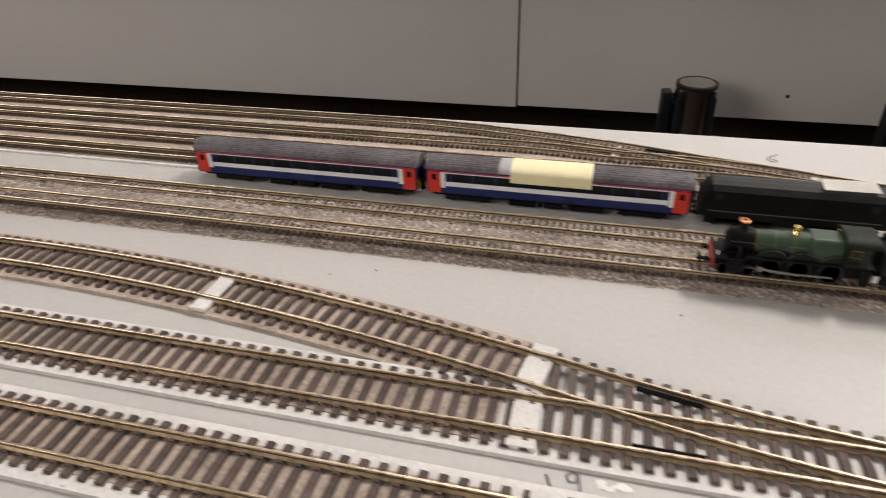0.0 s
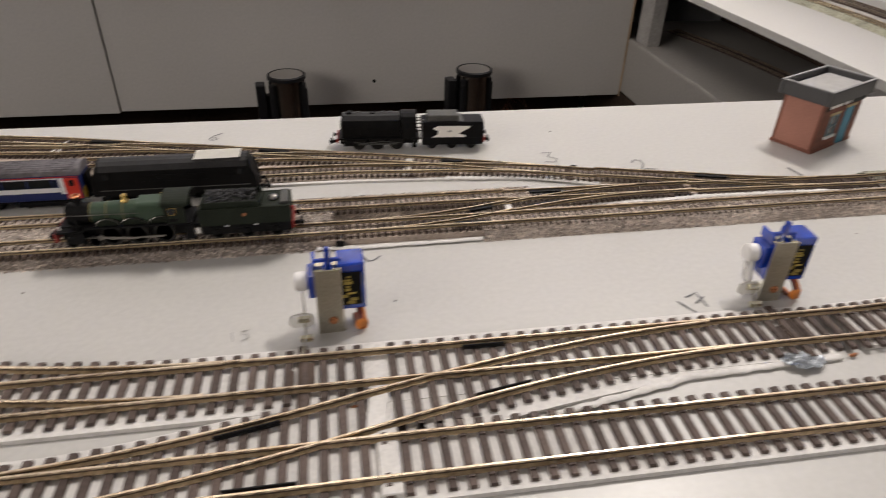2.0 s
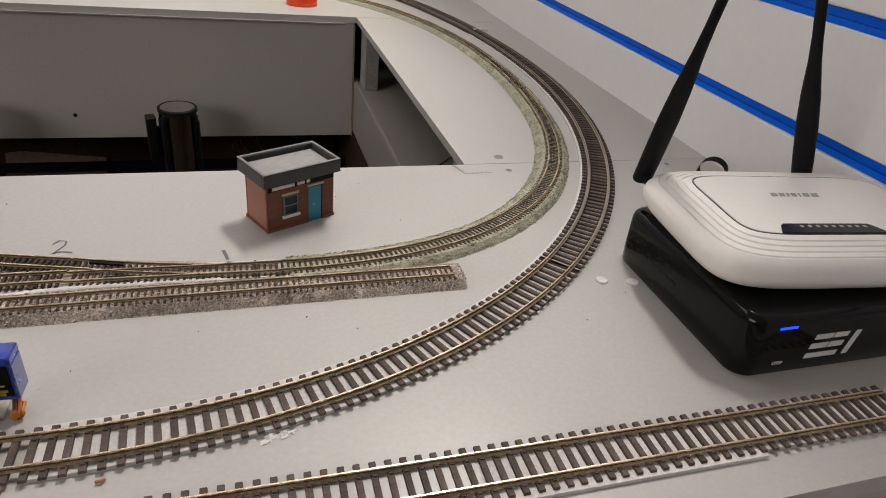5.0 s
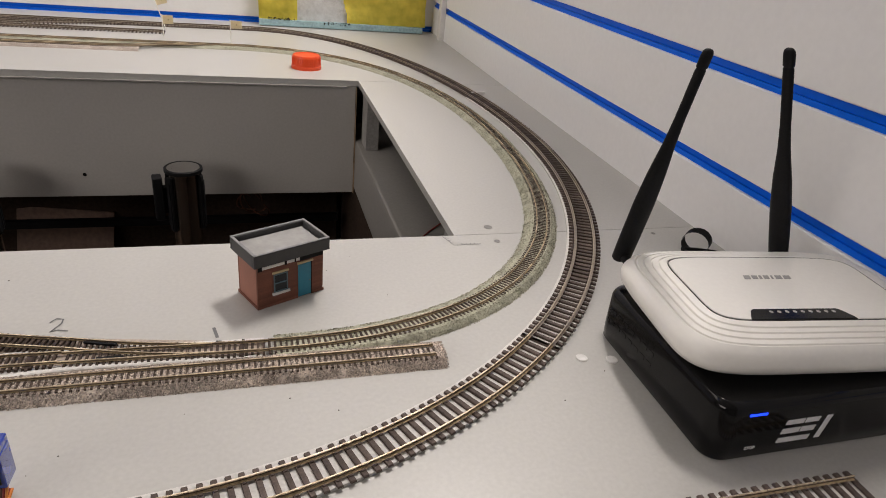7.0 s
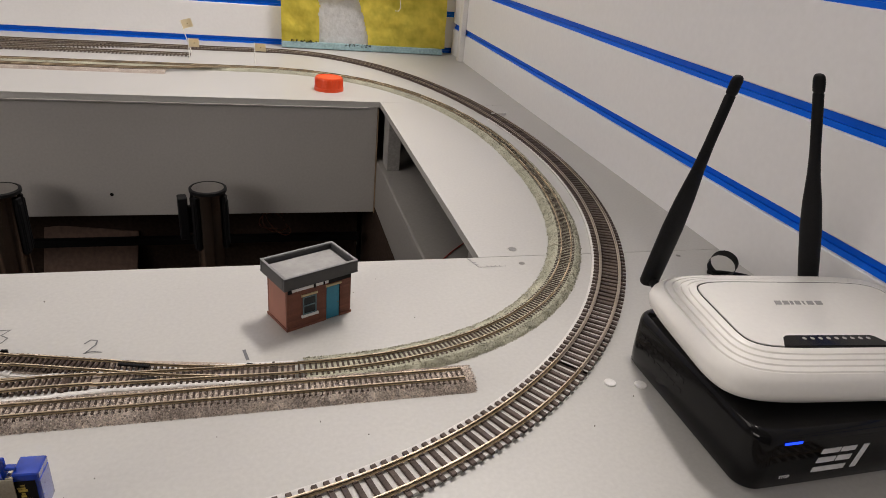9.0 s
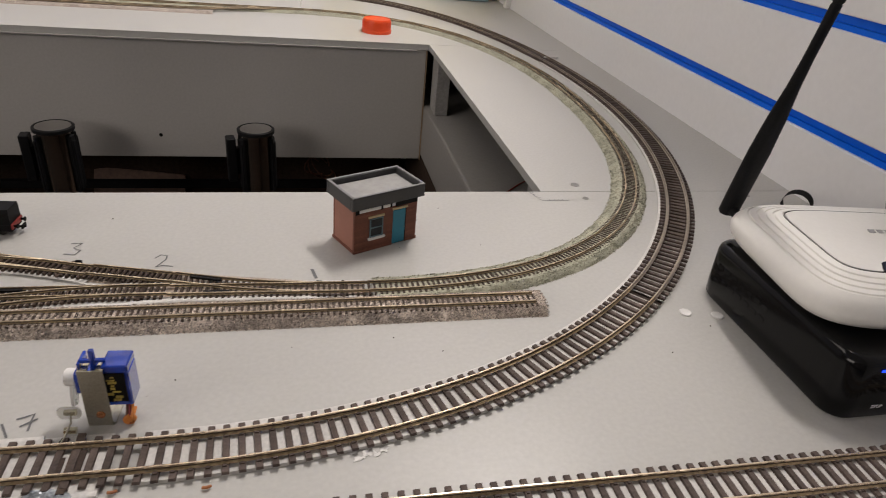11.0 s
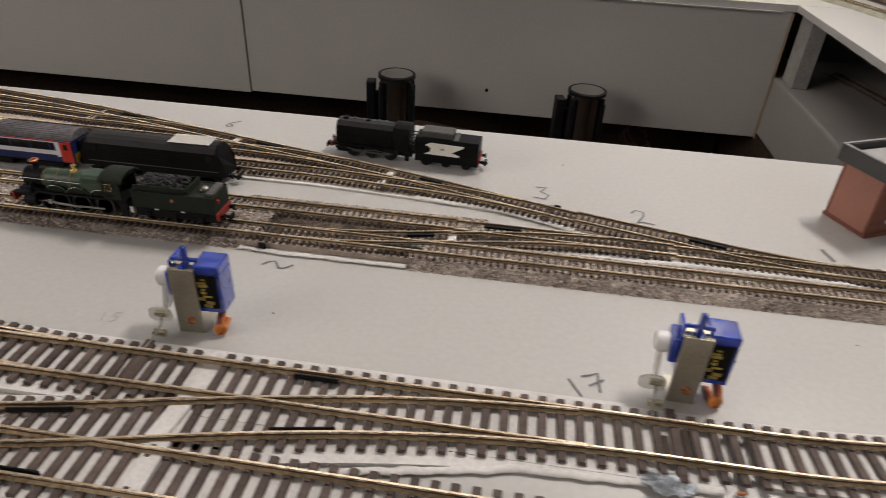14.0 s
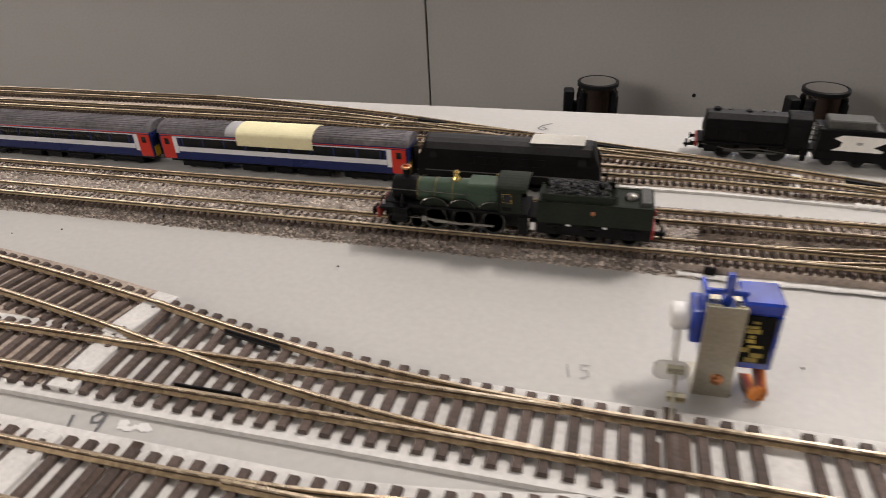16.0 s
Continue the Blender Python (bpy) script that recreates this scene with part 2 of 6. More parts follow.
def empty(name, m, label, category, group=""):
    ob = new(name)
    ob.empty_display_size = 0.01
    ob.matrix_world = m
    return tagged(ob, label, category, group)


def box(x0, x1, y0, y1, z0, z1, bevel=0.0, bm=None, seg=1):
    bm2 = bmesh.new()
    bmesh.ops.create_cube(bm2, size=1)
    bmesh.ops.scale(bm2, verts=bm2.verts, vec=(x1 - x0, y1 - y0, z1 - z0))
    bmesh.ops.translate(bm2, verts=bm2.verts, vec=((x0 + x1) / 2, (y0 + y1) / 2, (z0 + z1) / 2))
    if bevel:
        bmesh.ops.bevel(bm2, geom=bm2.edges[:], offset=bevel, segments=seg, affect="EDGES", profile=0.6)
    return join(bm, bm2)


def join(bm, bm2):
    if bm is None:
        return bm2
    me = bpy.data.meshes.new("tmp")
    bm2.to_mesh(me)
    bm2.free()
    bm.from_mesh(me)
    bpy.data.meshes.remove(me)
    return bm


def cyl(p0, p1, r, r2=None, seg=16, bm=None, bevel=0.0):
    p0, p1 = Vector(p0), Vector(p1)
    d = p1 - p0
    bm2 = bmesh.new()
    m = Matrix.Translation((p0 + p1) / 2) @ d.to_track_quat("Z", "Y").to_matrix().to_4x4()
    bmesh.ops.create_cone(bm2, cap_ends=True, segments=seg, radius1=r, radius2=r if r2 is None else r2, depth=d.length, matrix=m)
    if bevel:
        es = [e for e in bm2.edges if len(e.link_faces) == 2 and any(len(f.verts) > 4 for f in e.link_faces)]
        bmesh.ops.bevel(bm2, geom=es, offset=bevel, segments=2, affect="EDGES")
    return join(bm, bm2)


def lathe(profile, seg=24, m=None, bm=None):
    """profile: (radius, height) from bottom to top, turned round z; m places it."""
    bm2 = bmesh.new()
    rings = []
    for r, z in profile:
        if r <= 1e-7:
            rings.append([bm2.verts.new((0, 0, z))])
        else:
            rings.append([bm2.verts.new((r * math.cos(2 * math.pi * k / seg), r * math.sin(2 * math.pi * k / seg), z)) for k in range(seg)])
    for a, b in zip(rings, rings[1:]):
        for k in range(seg):
            j = (k + 1) % seg
            if len(a) == 1 and len(b) == 1:
                continue
            if len(a) == 1:
                bm2.faces.new((a[0], b[j], b[k]))
            elif len(b) == 1:
                bm2.faces.new((a[k], a[j], b[0]))
            else:
                bm2.faces.new((a[k], a[j], b[j], b[k]))
    for ring in (rings[0], rings[-1]):
        if len(ring) > 1:
            bm2.faces.new(ring)
    if m is not None:
        bmesh.ops.transform(bm2, matrix=m, verts=bm2.verts)
    return join(bm, bm2)


def prism(outline, a, b, axis="x", bm=None, bevel=0.0, seg=1):
    """Extrude a closed outline along an axis from a to b. outline in the other two axes, in order."""
    bm2 = bmesh.new()
    put = {"x": lambda u, v, w: (w, u, v), "y": lambda u, v, w: (u, w, v), "z": lambda u, v, w: (u, v, w)}[axis]
    lo = [bm2.verts.new(put(u, v, a)) for u, v in outline]
    hi = [bm2.verts.new(put(u, v, b)) for u, v in outline]
    n = len(outline)
    bm2.faces.new(lo)
    bm2.faces.new(hi)
    for k in range(n):
        bm2.faces.new((lo[k], lo[(k + 1) % n], hi[(k + 1) % n], hi[k]))
    bmesh.ops.recalc_face_normals(bm2, faces=bm2.faces)
    if bevel:
        bmesh.ops.bevel(bm2, geom=bm2.edges[:], offset=bevel, segments=seg, affect="EDGES")
    return join(bm, bm2)


def tube(points, r, seg=8, bm=None, closed=False):
    bm2 = bmesh.new()
    pts = [Vector(p) for p in points]
    rings = []
    for k, p in enumerate(pts):
        a = pts[k - 1] if k or closed else pts[0]
        b = pts[(k + 1) % len(pts)] if k + 1 < len(pts) or closed else pts[-1]
        q = (b - a).to_track_quat("Z", "Y")
        rad = r[k] if isinstance(r, (list, tuple)) else r
        rings.append([bm2.verts.new(p + q @ Vector((rad * math.cos(2 * math.pi * i / seg), rad * math.sin(2 * math.pi * i / seg), 0))) for i in range(seg)])
    for a, b in zip(rings, rings[1:] + ([rings[0]] if closed else [])):
        for i in range(seg):
            j = (i + 1) % seg
            bm2.faces.new((a[i], a[j], b[j], b[i]))
    if not closed:
        bm2.faces.new(rings[0])
        bm2.faces.new(rings[-1])
    return join(bm, bm2)


def moved(bm, m):
    bmesh.ops.transform(bm, matrix=m, verts=bm.verts)
    return bm


def rounded(w, d, r, n=6, cx=0.0, cy=0.0):
    """Outline of a rounded rectangle."""
    out = []
    for qx, qy, a in ((1, 1, 0), (-1, 1, 90), (-1, -1, 180), (1, -1, 270)):
        for k in range(n + 1):
            t = radians(a + 90 * k / n)
            out.append((cx + qx * (w / 2 - r) + r * math.cos(t), cy + qy * (d / 2 - r) + r * math.sin(t)))
    return out


# ---- the large structure ----
WALL_X, BACK_Y, FRONT_Y, PIT_Y = 0.262, 1.10, -0.371, 0.574
LEFT_X = -3.2


def structure():
    # boards of the layout, 12 mm thick
    def board(name, outline, label, thick=0.012):
        t = tagged(part(name, prism(outline, -thick, 0, "z"), "table"), label, "baseboard", kind="structure")
        return t
    board("board_front", [(LEFT_X, FRONT_Y), (WALL_X, FRONT_Y), (WALL_X, -0.0008), (LEFT_X, -0.0008)], "grey painted front baseboard carrying the tracks")
    board("board_right", [(0, 0.0), (WALL_X, 0.0), (WALL_X, PIT_Y + 0.004), (0, PIT_Y + 0.004)], "grey painted side baseboard beside the wall", 0.0088)
    board("board_back", [(LEFT_X, PIT_Y + 0.005), (WALL_X, PIT_Y + 0.005), (WALL_X, BACK_Y), (LEFT_X, BACK_Y)], "grey painted rear baseboard along the wall", 0.0095)
    # grey end panel that carries the right end of the front board
    tagged(part("leg_panel", box(-0.066, WALL_X, FRONT_Y + 0.003, FRONT_Y + 0.021, -0.95, -0.0125, 0.0008), "panel"), "grey painted leg panel below the board edge", "leg panel", kind="structure")
    # rear pit panels with their seam
    tagged(part("panel_back", box(-0.8425, -0.0035, PIT_Y + 0.006, PIT_Y + 0.018, -0.204, -0.0098, 0.0006), "panel"), "grey painted panel closing the pit at the rear", "panel", kind="structure")
    tagged(part("panel_back_left", box(LEFT_X, -0.8455, PIT_Y + 0.006, PIT_Y + 0.018, -0.207, -0.0098, 0.0006), "panel"), "grey painted panel closing the pit at the rear", "panel", kind="structure")
    tagged(part("batten", box(LEFT_X, -0.02, PIT_Y + 0.0015, PIT_Y + 0.0055, -0.0118, -0.0098), "edge"), "dark grey batten under the rear board edge", "batten", kind="structure")
    tagged(part("trim_corner", box(-0.0030, -0.0018, PIT_Y + 0.004, PIT_Y + 0.018, -0.206, -0.0125), "bare"), "bare plywood edge at the pit corner", "trim", kind="structure")
    # lower level on the right: deck, side and upright
    bm = box(-0.0012, 0.24, 0.02, 0.70, -0.198, -0.106, 0.004, seg=2)
    tagged(part("deck_lower", bm, "deck"), "grey painted lower deck under the side board", "deck", kind="structure")
    tagged(part("upright", box(0.008, 0.030, PIT_Y - 0.045, PIT_Y - 0.002, -0.1058, -0.0090, 0.0008), "edge"), "grey upright holding the side board", "upright", kind="structure")
    tagged(part("upright_front", box(0.01, 0.04, 0.03, 0.06, -0.1058, -0.0090, 0.0008), "edge"), "grey upright holding the side board", "upright", kind="structure")
    # the lower level's deep shade is put into this back's colour
    tagged(part("tunnel_back", box(0.236, 0.240, 0.06, 0.70, -0.1058, -0.0100), "void"), "back of the lower level, coloured near black for its shade", "panel", kind="structure")
    # pit: dark shelf and cloth; near-black sheets stand in for shade under the boards
    tagged(part("floor", box(-4.2, 1.2, -3.4, BACK_Y, -0.97, -0.95), "floor"), "dark floor of the room", "floor", kind="structure")
    tagged(part("skirt_back", box(LEFT_X, -0.01, 0.74, 0.75, -0.95, -0.02), "void"), "cloth hanging under the rear board, coloured near black for the shade", "cloth", kind="structure")
    tagged(part("shade_sheet_front", box(LEFT_X, WALL_X, -0.130, -0.120, -0.95, -0.02), "void"), "near-black sheet standing in for shade under the front board", "cloth", kind="structure")
    tagged(part("shade_sheet_side", box(0.0, 0.01, -0.33, 0.74, -0.95, -0.2), "void"), "near-black sheet standing in for shade under the side board", "cloth", kind="structure")
    tagged(part("shelf_low", box(LEFT_X, -0.02, 0.36, 0.735, -0.42, -0.40), "void"), "low shelf in the pit, coloured near black for the shade", "shelf", kind="structure")
    tagged(part("rail_low", box(LEFT_X, -0.02, 0.64, 0.65, -0.290, -0.276), "loco_black"), "black bar under the rear panel", "bar", kind="structure")
    # walls
    def slats(name, at, lo, hi, grooves, horizontal, top=1.75):
        """White wall boards between blue strips; the strips sit back 3 mm."""
        zs = sorted(grooves)
        edges = [-0.95] + [z for g in zs for z in (g - 0.0065, g + 0.0065)] + [top]
        t = empty(name, Matrix(), "white slat wall with blue strips in its grooves", "wall")
        t["kind"] = "structure"
        for a, b in zip(edges[::2], edges[1::2]):
            bm = box(at, at + 0.02, lo, hi, a, b, 0.0012) if horizontal else box(lo, hi, at, at + 0.02, a, b, 0.0012)
            part("wall_board", bm, "wall", t)
        for g in zs:
            if horizontal:
                bm = box(at + 0.004, at + 0.018, lo, hi, g - 0.0065, g - 0.0015)
                box(at + 0.007, at + 0.018, lo, hi, g - 0.0013, g + 0.0065, bm=bm)
            else:
                bm = box(lo, hi, at + 0.004, at + 0.018, g - 0.0065, g - 0.0015)
                box(lo, hi, at + 0.007, at + 0.018, g - 0.0013, g + 0.0065, bm=bm)
            part("blue_strip", bm, "blue_strip", t, "glossy blue plastic strip in the groove")
    # top at 1.0 is unseen, set so the right lamp shines over it
    slats("wall_right", WALL_X, -3.4, BACK_Y, [0.066 + 0.0935 * k for k in range(0, 10)], True, 1.0)
    slats("wall_back", BACK_Y, -4.2, WALL_X + 0.02, [0.006 + 0.085 * k for k in range(0, 18)], False)
    tagged(part("wall_left", box(-4.22, -4.2, -3.4, BACK_Y, -0.95, 1.75), "far_wall"), "plain grey wall", "wall", kind="structure")
    tagged(part("wall_far_right", box(1.2, 1.22, -3.4, BACK_Y, -0.95, 1.75), "far_wall"), "plain grey wall beyond the slat wall", "wall", kind="structure")
    tagged(part("wall_far_back", box(WALL_X + 0.021, 1.2, BACK_Y, BACK_Y + 0.02, -0.95, 1.75), "far_wall"), "plain grey wall beyond the slat wall", "wall", kind="structure")
    tagged(part("wall_front", box(-4.2, 1.2, -3.42, -3.4, -0.95, 1.75), "far_wall"), "plain grey wall", "wall", kind="structure")
    tagged(part("ceiling", box(-4.2, 1.22, -3.4, BACK_Y + 0.02, 1.75, 1.77), "ceiling"), "white ceiling", "ceiling", kind="structure")
    # white trunking in the corner
    tagged(part("trim_trunking", box(WALL_X - 0.012, WALL_X, 0.985, 1.005, 0.0, 1.0, 0.001), "white"), "white plastic cable trunking on the wall", "trim", kind="structure")


structure()


# ---- tracks ----
def bezier(p0, p1, p2, p3, n=160):
    t = np.linspace(0, 1, n)[:, None]
    p0, p1, p2, p3 = (np.array(p, float) for p in (p0, p1, p2, p3))
    return (1 - t) ** 3 * p0 + 3 * (1 - t) ** 2 * t * p1 + 3 * (1 - t) * t * t * p2 + t ** 3 * p3


def line(p0, p1):
    return np.linspace(np.array(p0, float), np.array(p1, float), 12)


def ease(p0, p1, n=40):
    """From p0 to p1, leaving and arriving along x."""
    h = (p1[0] - p0[0]) * 0.4
    return bezier(p0, (p0[0] + h, p0[1]), (p1[0] - h, p1[1]), p1, n)


def chain(*pieces):
    out = [pieces[0]]
    for p in pieces[1:]:
        out.append(p[1:])
    return np.vstack(out)


def even(pts, step):
    """Points at even steps along a path, and their directions."""
    s = np.r_[0, np.cumsum(np.linalg.norm(np.diff(pts, axis=0), axis=1))]
    n = max(2, int(round(s[-1] / step)) + 1)
    u = np.linspace(0, s[-1], n)
    p = np.c_[np.interp(u, s, pts[:, 0]), np.interp(u, s, pts[:, 1])]
    e = s[-1] * 1e-3
    a = np.c_[np.interp(u - e, s, pts[:, 0]), np.interp(u - e, s, pts[:, 1])]
    b = np.c_[np.interp(u + e, s, pts[:, 0]), np.interp(u + e, s, pts[:, 1])]
    d = b - a
    return p, d / np.linalg.norm(d, axis=1)[:, None]


# half gauge to the rail's middle, sleeper length, width, height, pitch, rail height, head, foot
OO = dict(half=0.00875, length=0.0295, width=0.0033, tall=0.0015, pitch=0.0070, rail=0.0026, head=0.00100, foot=0.0027, step=0.006)
NN = dict(half=0.0049, length=0.0165, width=0.0017, tall=0.0016, pitch=0.0036, rail=0.0019, head=0.00062, foot=0.0014, step=0.005)


def rail_mesh(name, pts, off, base, g, mat, parent, lo=0.0, hi=1.0, drop=0.0):
    """A flat-bottomed rail beside the path, between two shares of its length."""
    p, d = even(pts, g["step"])
    k0, k1 = int(lo * (len(p) - 1)), int(math.ceil(hi * (len(p) - 1)))
    p, d = p[k0:k1 + 1], d[k0:k1 + 1]
    nrm = np.c_[-d[:, 1], d[:, 0]]
    c = p + off * nrm
    h, w, f = g["rail"] - drop, g["head"] / 2, g["foot"] / 2
    prof = [(-f, 0), (-f, 0.12 * h), (-w * 0.45, 0.30 * h), (-w * 0.45, 0.60 * h), (-w, 0.72 * h), (-w, 0.95 * h), (-w * 0.8, h), (w * 0.8, h), (w, 0.95 * h), (w, 0.72 * h), (w * 0.45, 0.60 * h), (w * 0.45, 0.30 * h), (f, 0.12 * h), (f, 0)]
    verts, faces, m = [], [], len(prof)
    for q, r in zip(c, nrm):
        verts += [(q[0] + u * r[0], q[1] + u * r[1], base + z) for u, z in prof]
    for a in range(len(c) - 1):
        for k in range(m):
            j = (k + 1) % m
            faces.append((a * m + k, (a + 1) * m + k, (a + 1) * m + j, a * m + j))
    faces += [tuple(range(m)), tuple(range((len(c) - 1) * m, len(c) * m))]
    ob = from_lists(name, verts, faces, mat, parent)
    # bright running head, tarnished foot, dark web with the head's shadow line painted in
    ob.data.materials.append(M["rail_dull" if mat == "rail_dull" else "rail_side" if g["half"] > 0.006 else "rail_n_side"])
    ob.data.materials.append(M["rail_web"])
    zones = [0 if k in (4, 5, 6, 7, 8) else 2 if k in (2, 3, 9, 10) else 1 for k in range(m)] * (len(c) - 1) + [1, 1]
    ob.data.polygons.foreach_set("material_index", zones)
    return ob


def sleeper_data(name, length, g, chairs, mat):
    w, h = g["width"] / 2, g["tall"]
    bm = bmesh.new()
    lo = [bm.verts.new((sx * w, sy * length / 2, 0)) for sx, sy in ((-1, -1), (1, -1), (1, 1), (-1, 1))]
    hi = [bm.verts.new((sx * w * 0.86, sy * (length / 2 - 0.0003), h)) for sx, sy in ((-1, -1), (1, -1), (1, 1), (-1, 1))]
    bm.faces.new(hi)
    for k in range(4):
        bm.faces.new((lo[k], lo[(k + 1) % 4], hi[(k + 1) % 4], hi[k]))
    for y in chairs:
        for s in (-1, 1):
            box(-w * 0.55, w * 0.55, y + s * g["foot"] * 0.78 - 0.0005, y + s * g["foot"] * 0.78 + 0.0005, h, h + 0.0007, bm=bm)
    me = bpy.data.meshes.new(name)
    bm.to_mesh(me)
    bm.free()
    me.materials.append(M[mat])
    return me


OO_SLEEPER = sleeper_data("sleeper", OO["length"], OO, (-OO["half"], OO["half"]), "sleeper")
NN_SLEEPER = sleeper_data("sleeper", NN["length"], NN, (), "sleeper_n")


def sleepers_single(parent, pts, base, g, skip=(0.0, 1.0), data=None):
    """OO sleepers, each an object on one shared mesh."""
    p, d = even(pts, g["pitch"])
    for k, (q, r) in enumerate(zip(p, d)):
        f = (k + 0.5) / len(p)
        if not skip[0] <= f <= skip[1]:
            continue
        o = new("sleeper", data or OO_SLEEPER)
        o.parent = parent
        o.matrix_local = pose(q[0], q[1], base, 0, 0, math.degrees(math.atan2(r[1], r[0])) + random.uniform(-0.8, 0.8))


def sleepers_joined(parent, spans, base, g, mat):
    """Small sleepers in one mesh: rows of (x, y, dx, dy, low, high)."""
    verts, faces = [], []
    w, h = g["width"] / 2, g["tall"]
    for x, y, dx, dy, lo, hi in spans:
        k = len(verts)
        for zz, s in ((0, 1.0), (h, 0.85)):
            for u, v in ((-w * s, lo), (w * s, lo), (w * s, hi), (-w * s, hi)):
                verts.append((x + u * dx - v * dy, y + u * dy + v * dx, base + zz))
        faces += [(k + 4, k + 5, k + 6, k + 7), (k, k + 1, k + 5, k + 4), (k + 1, k + 2, k + 6, k + 5), (k + 2, k + 3, k + 7, k + 6), (k + 3, k, k + 4, k + 7)]
    ob = from_lists("sleeper_row", verts, faces, mat, parent)
    ob["kind"] = "stuff"
    return ob


def plain_track(name, label, pts, base, g, rail_mat, group=""):
    t = empty(name, Matrix(), label, "model track", group)
    z = base + g["tall"]
    for s in (-1, 1):
        rail_mesh("rail", pts, s * g["half"], z, g, rail_mat, t)
    if g is OO:
        sleepers_single(t, pts, base, g)
    else:
        p, d = even(pts, g["pitch"])
        near = [k for k, q in enumerate(p) if q[0] > -1.0 and q[1] < 0.45][:300]
        for k in near:
            o = new("sleeper", NN_SLEEPER)
            o.parent = t
            o.matrix_local = pose(p[k][0], p[k][1], base, 0, 0, math.degrees(math.atan2(d[k][1], d[k][0])) + random.uniform(-0.8, 0.8))
        rest = sorted(set(range(len(p))) - set(near))
        if rest:
            sleepers_joined(t, [(*p[k], *d[k], -g["length"] / 2, g["length"] / 2) for k in rest], base, g, "sleeper_n")
    return t


def turnout(name, label, toe, end, branch, base, g, rail_mat, group=""):
    """A turnout from the toe to the end of its main route; branch is where its other route ends."""
    toe, end, branch = (np.array(v, float) for v in (toe, end, branch))
    t = empty(name, Matrix(), label, "model turnout", group)
    z = base + g["tall"]
    main = line(toe, end)
    L = np.linalg.norm(end - toe)
    u = (end - toe) / L
    nrm = np.array((-u[1], u[0]))
    side = 1.0 if (branch - end) @ nrm > 0 else -1.0
    off = abs((branch - end) @ nrm)
    along = (branch - toe) @ u
    blade = 0.16 * L
    b0 = toe + u * blade
    run = along - blade
    # the branch: leaves along the main route and ends at the angle 2 * off / run
    b1 = b0 + u * run * 0.5
    ang = math.atan2(off * 1.85, run)
    q = u * math.cos(ang) + side * nrm * math.sin(ang)
    br = chain(bezier(b0, b0 + u * run * 0.36, branch - q * run * 0.36, branch, 60))
    h = g["half"]
    rail_mesh("stock_rail", main, -side * h, z, g, rail_mat, t)
    rail_mesh("stock_rail", chain(line(toe, b0), br), side * h, z, g, rail_mat, t)
    rail_mesh("blade_rail", main, side * (h - 0.0001), z, g, rail_mat, t, 0.30, 1.0, drop=0.00012)
    rail_mesh("blade_rail", br, -side * (h - 0.0001), z, g, rail_mat, t, 0.17, 1.0, drop=0.00022)
    # check rails beside the frog
    for route, s in ((main, -side), (br, side)):
        thin = dict(g, head=g["head"] * 0.6, foot=g["foot"] * 0.4) if g is OO else dict(g, head=0.0019, foot=0.0021)
        lo, hi = ((0.745, 0.825) if route is main else (0.67, 0.79)) if g is OO else ((0.72, 0.83) if route is main else (0.74, 0.87))
        check = rail_mesh("check_rail", route, s * (h - (g["foot"] * 0.85 if g is OO else 0.0021)), z, thin, "black_matt", t, lo, hi, drop=0.0006)
        check.data.materials[1] = check.data.materials[2] = M["black_matt"]
    # tie bar and its cover plate
    c = toe + u * blade * 0.85
    ang_u = math.degrees(math.atan2(u[1], u[0]))
    bm = box(-g["width"] * 1.5, -g["width"] * 0.7, -h * 0.75, h * 0.75, g["tall"] * 0.6, g["tall"] * 1.15, 0.0002)
    box(g["width"] * 0.9, g["width"] * 1.5, -h * 0.3, h * 0.8, g["tall"] * 0.6, g["tall"] * 1.1, bm=bm)
    box(-g["width"] * 0.5, g["width"] * 0.5, -h * 1.95, h * 1.95, g["tall"] * 0.3, g["tall"] * 0.9, bm=bm)
    part("tie_bar", moved(bm, pose(c[0], c[1], base, 0, 0, ang_u)), "sleeper_n", t)
    # sleepers that carry both routes
    p, d = even(main, g["pitch"])
    bp, bd = even(chain(line(toe, b0), br), 0.001)
    spans = []
    hl = g["length"] / 2
    for q0, r in list(zip(p, d))[1:-1]:
        s0 = (q0 - toe) @ u
        j = int(np.argmin(abs((bp - toe) @ u - s0)))
        o = float((bp[j] - q0) @ nrm)
        lo, hi = (-hl, hl + o) if side > 0 else (-hl + o, hl)
        spans.append((q0[0], q0[1], u[0], u[1], lo, hi))
    cache = {}
    for x, y, dx, dy, lo, hi in spans:
        key = round((hi - lo) * 1000)
        if key not in cache:
            cache[key] = sleeper_data("sleeper", key / 1000, g, (), "sleeper" if g is OO else "sleeper_n")
        o = new("sleeper", cache[key])
        o.parent = t
        m = (lo + hi) / 2
        o.matrix_local = pose(x - m * dy, y + m * dx, base, 0, 0, math.degrees(math.atan2(dy, dx)))
    return t


def strip(name, label, pts, half, z0, z1, mat="underlay", half2=None):
    """A flat bed under a track."""
    p, d = even(pts, 0.012)
    verts, faces = [], []
    for k, (q, r) in enumerate(zip(p, d)):
        n = np.array((-r[1], r[0]))
        a, b = q + n * half, q - n * (half2 or half)
        verts += [(a[0], a[1], z0), (a[0], a[1], z1), (b[0], b[1], z1), (b[0], b[1], z0)]
    for k in range(len(p) - 1):
        i = 4 * k
        for a in range(3):
            faces.append((i + a, i + a + 1, i + a + 5, i + a + 4))
    n = len(verts)
    faces += [(0, 1, 2, 3), (n - 4, n - 3, n - 2, n - 1)]
    return tagged(from_lists(name, verts, faces, mat), label, "track bed", kind="structure")


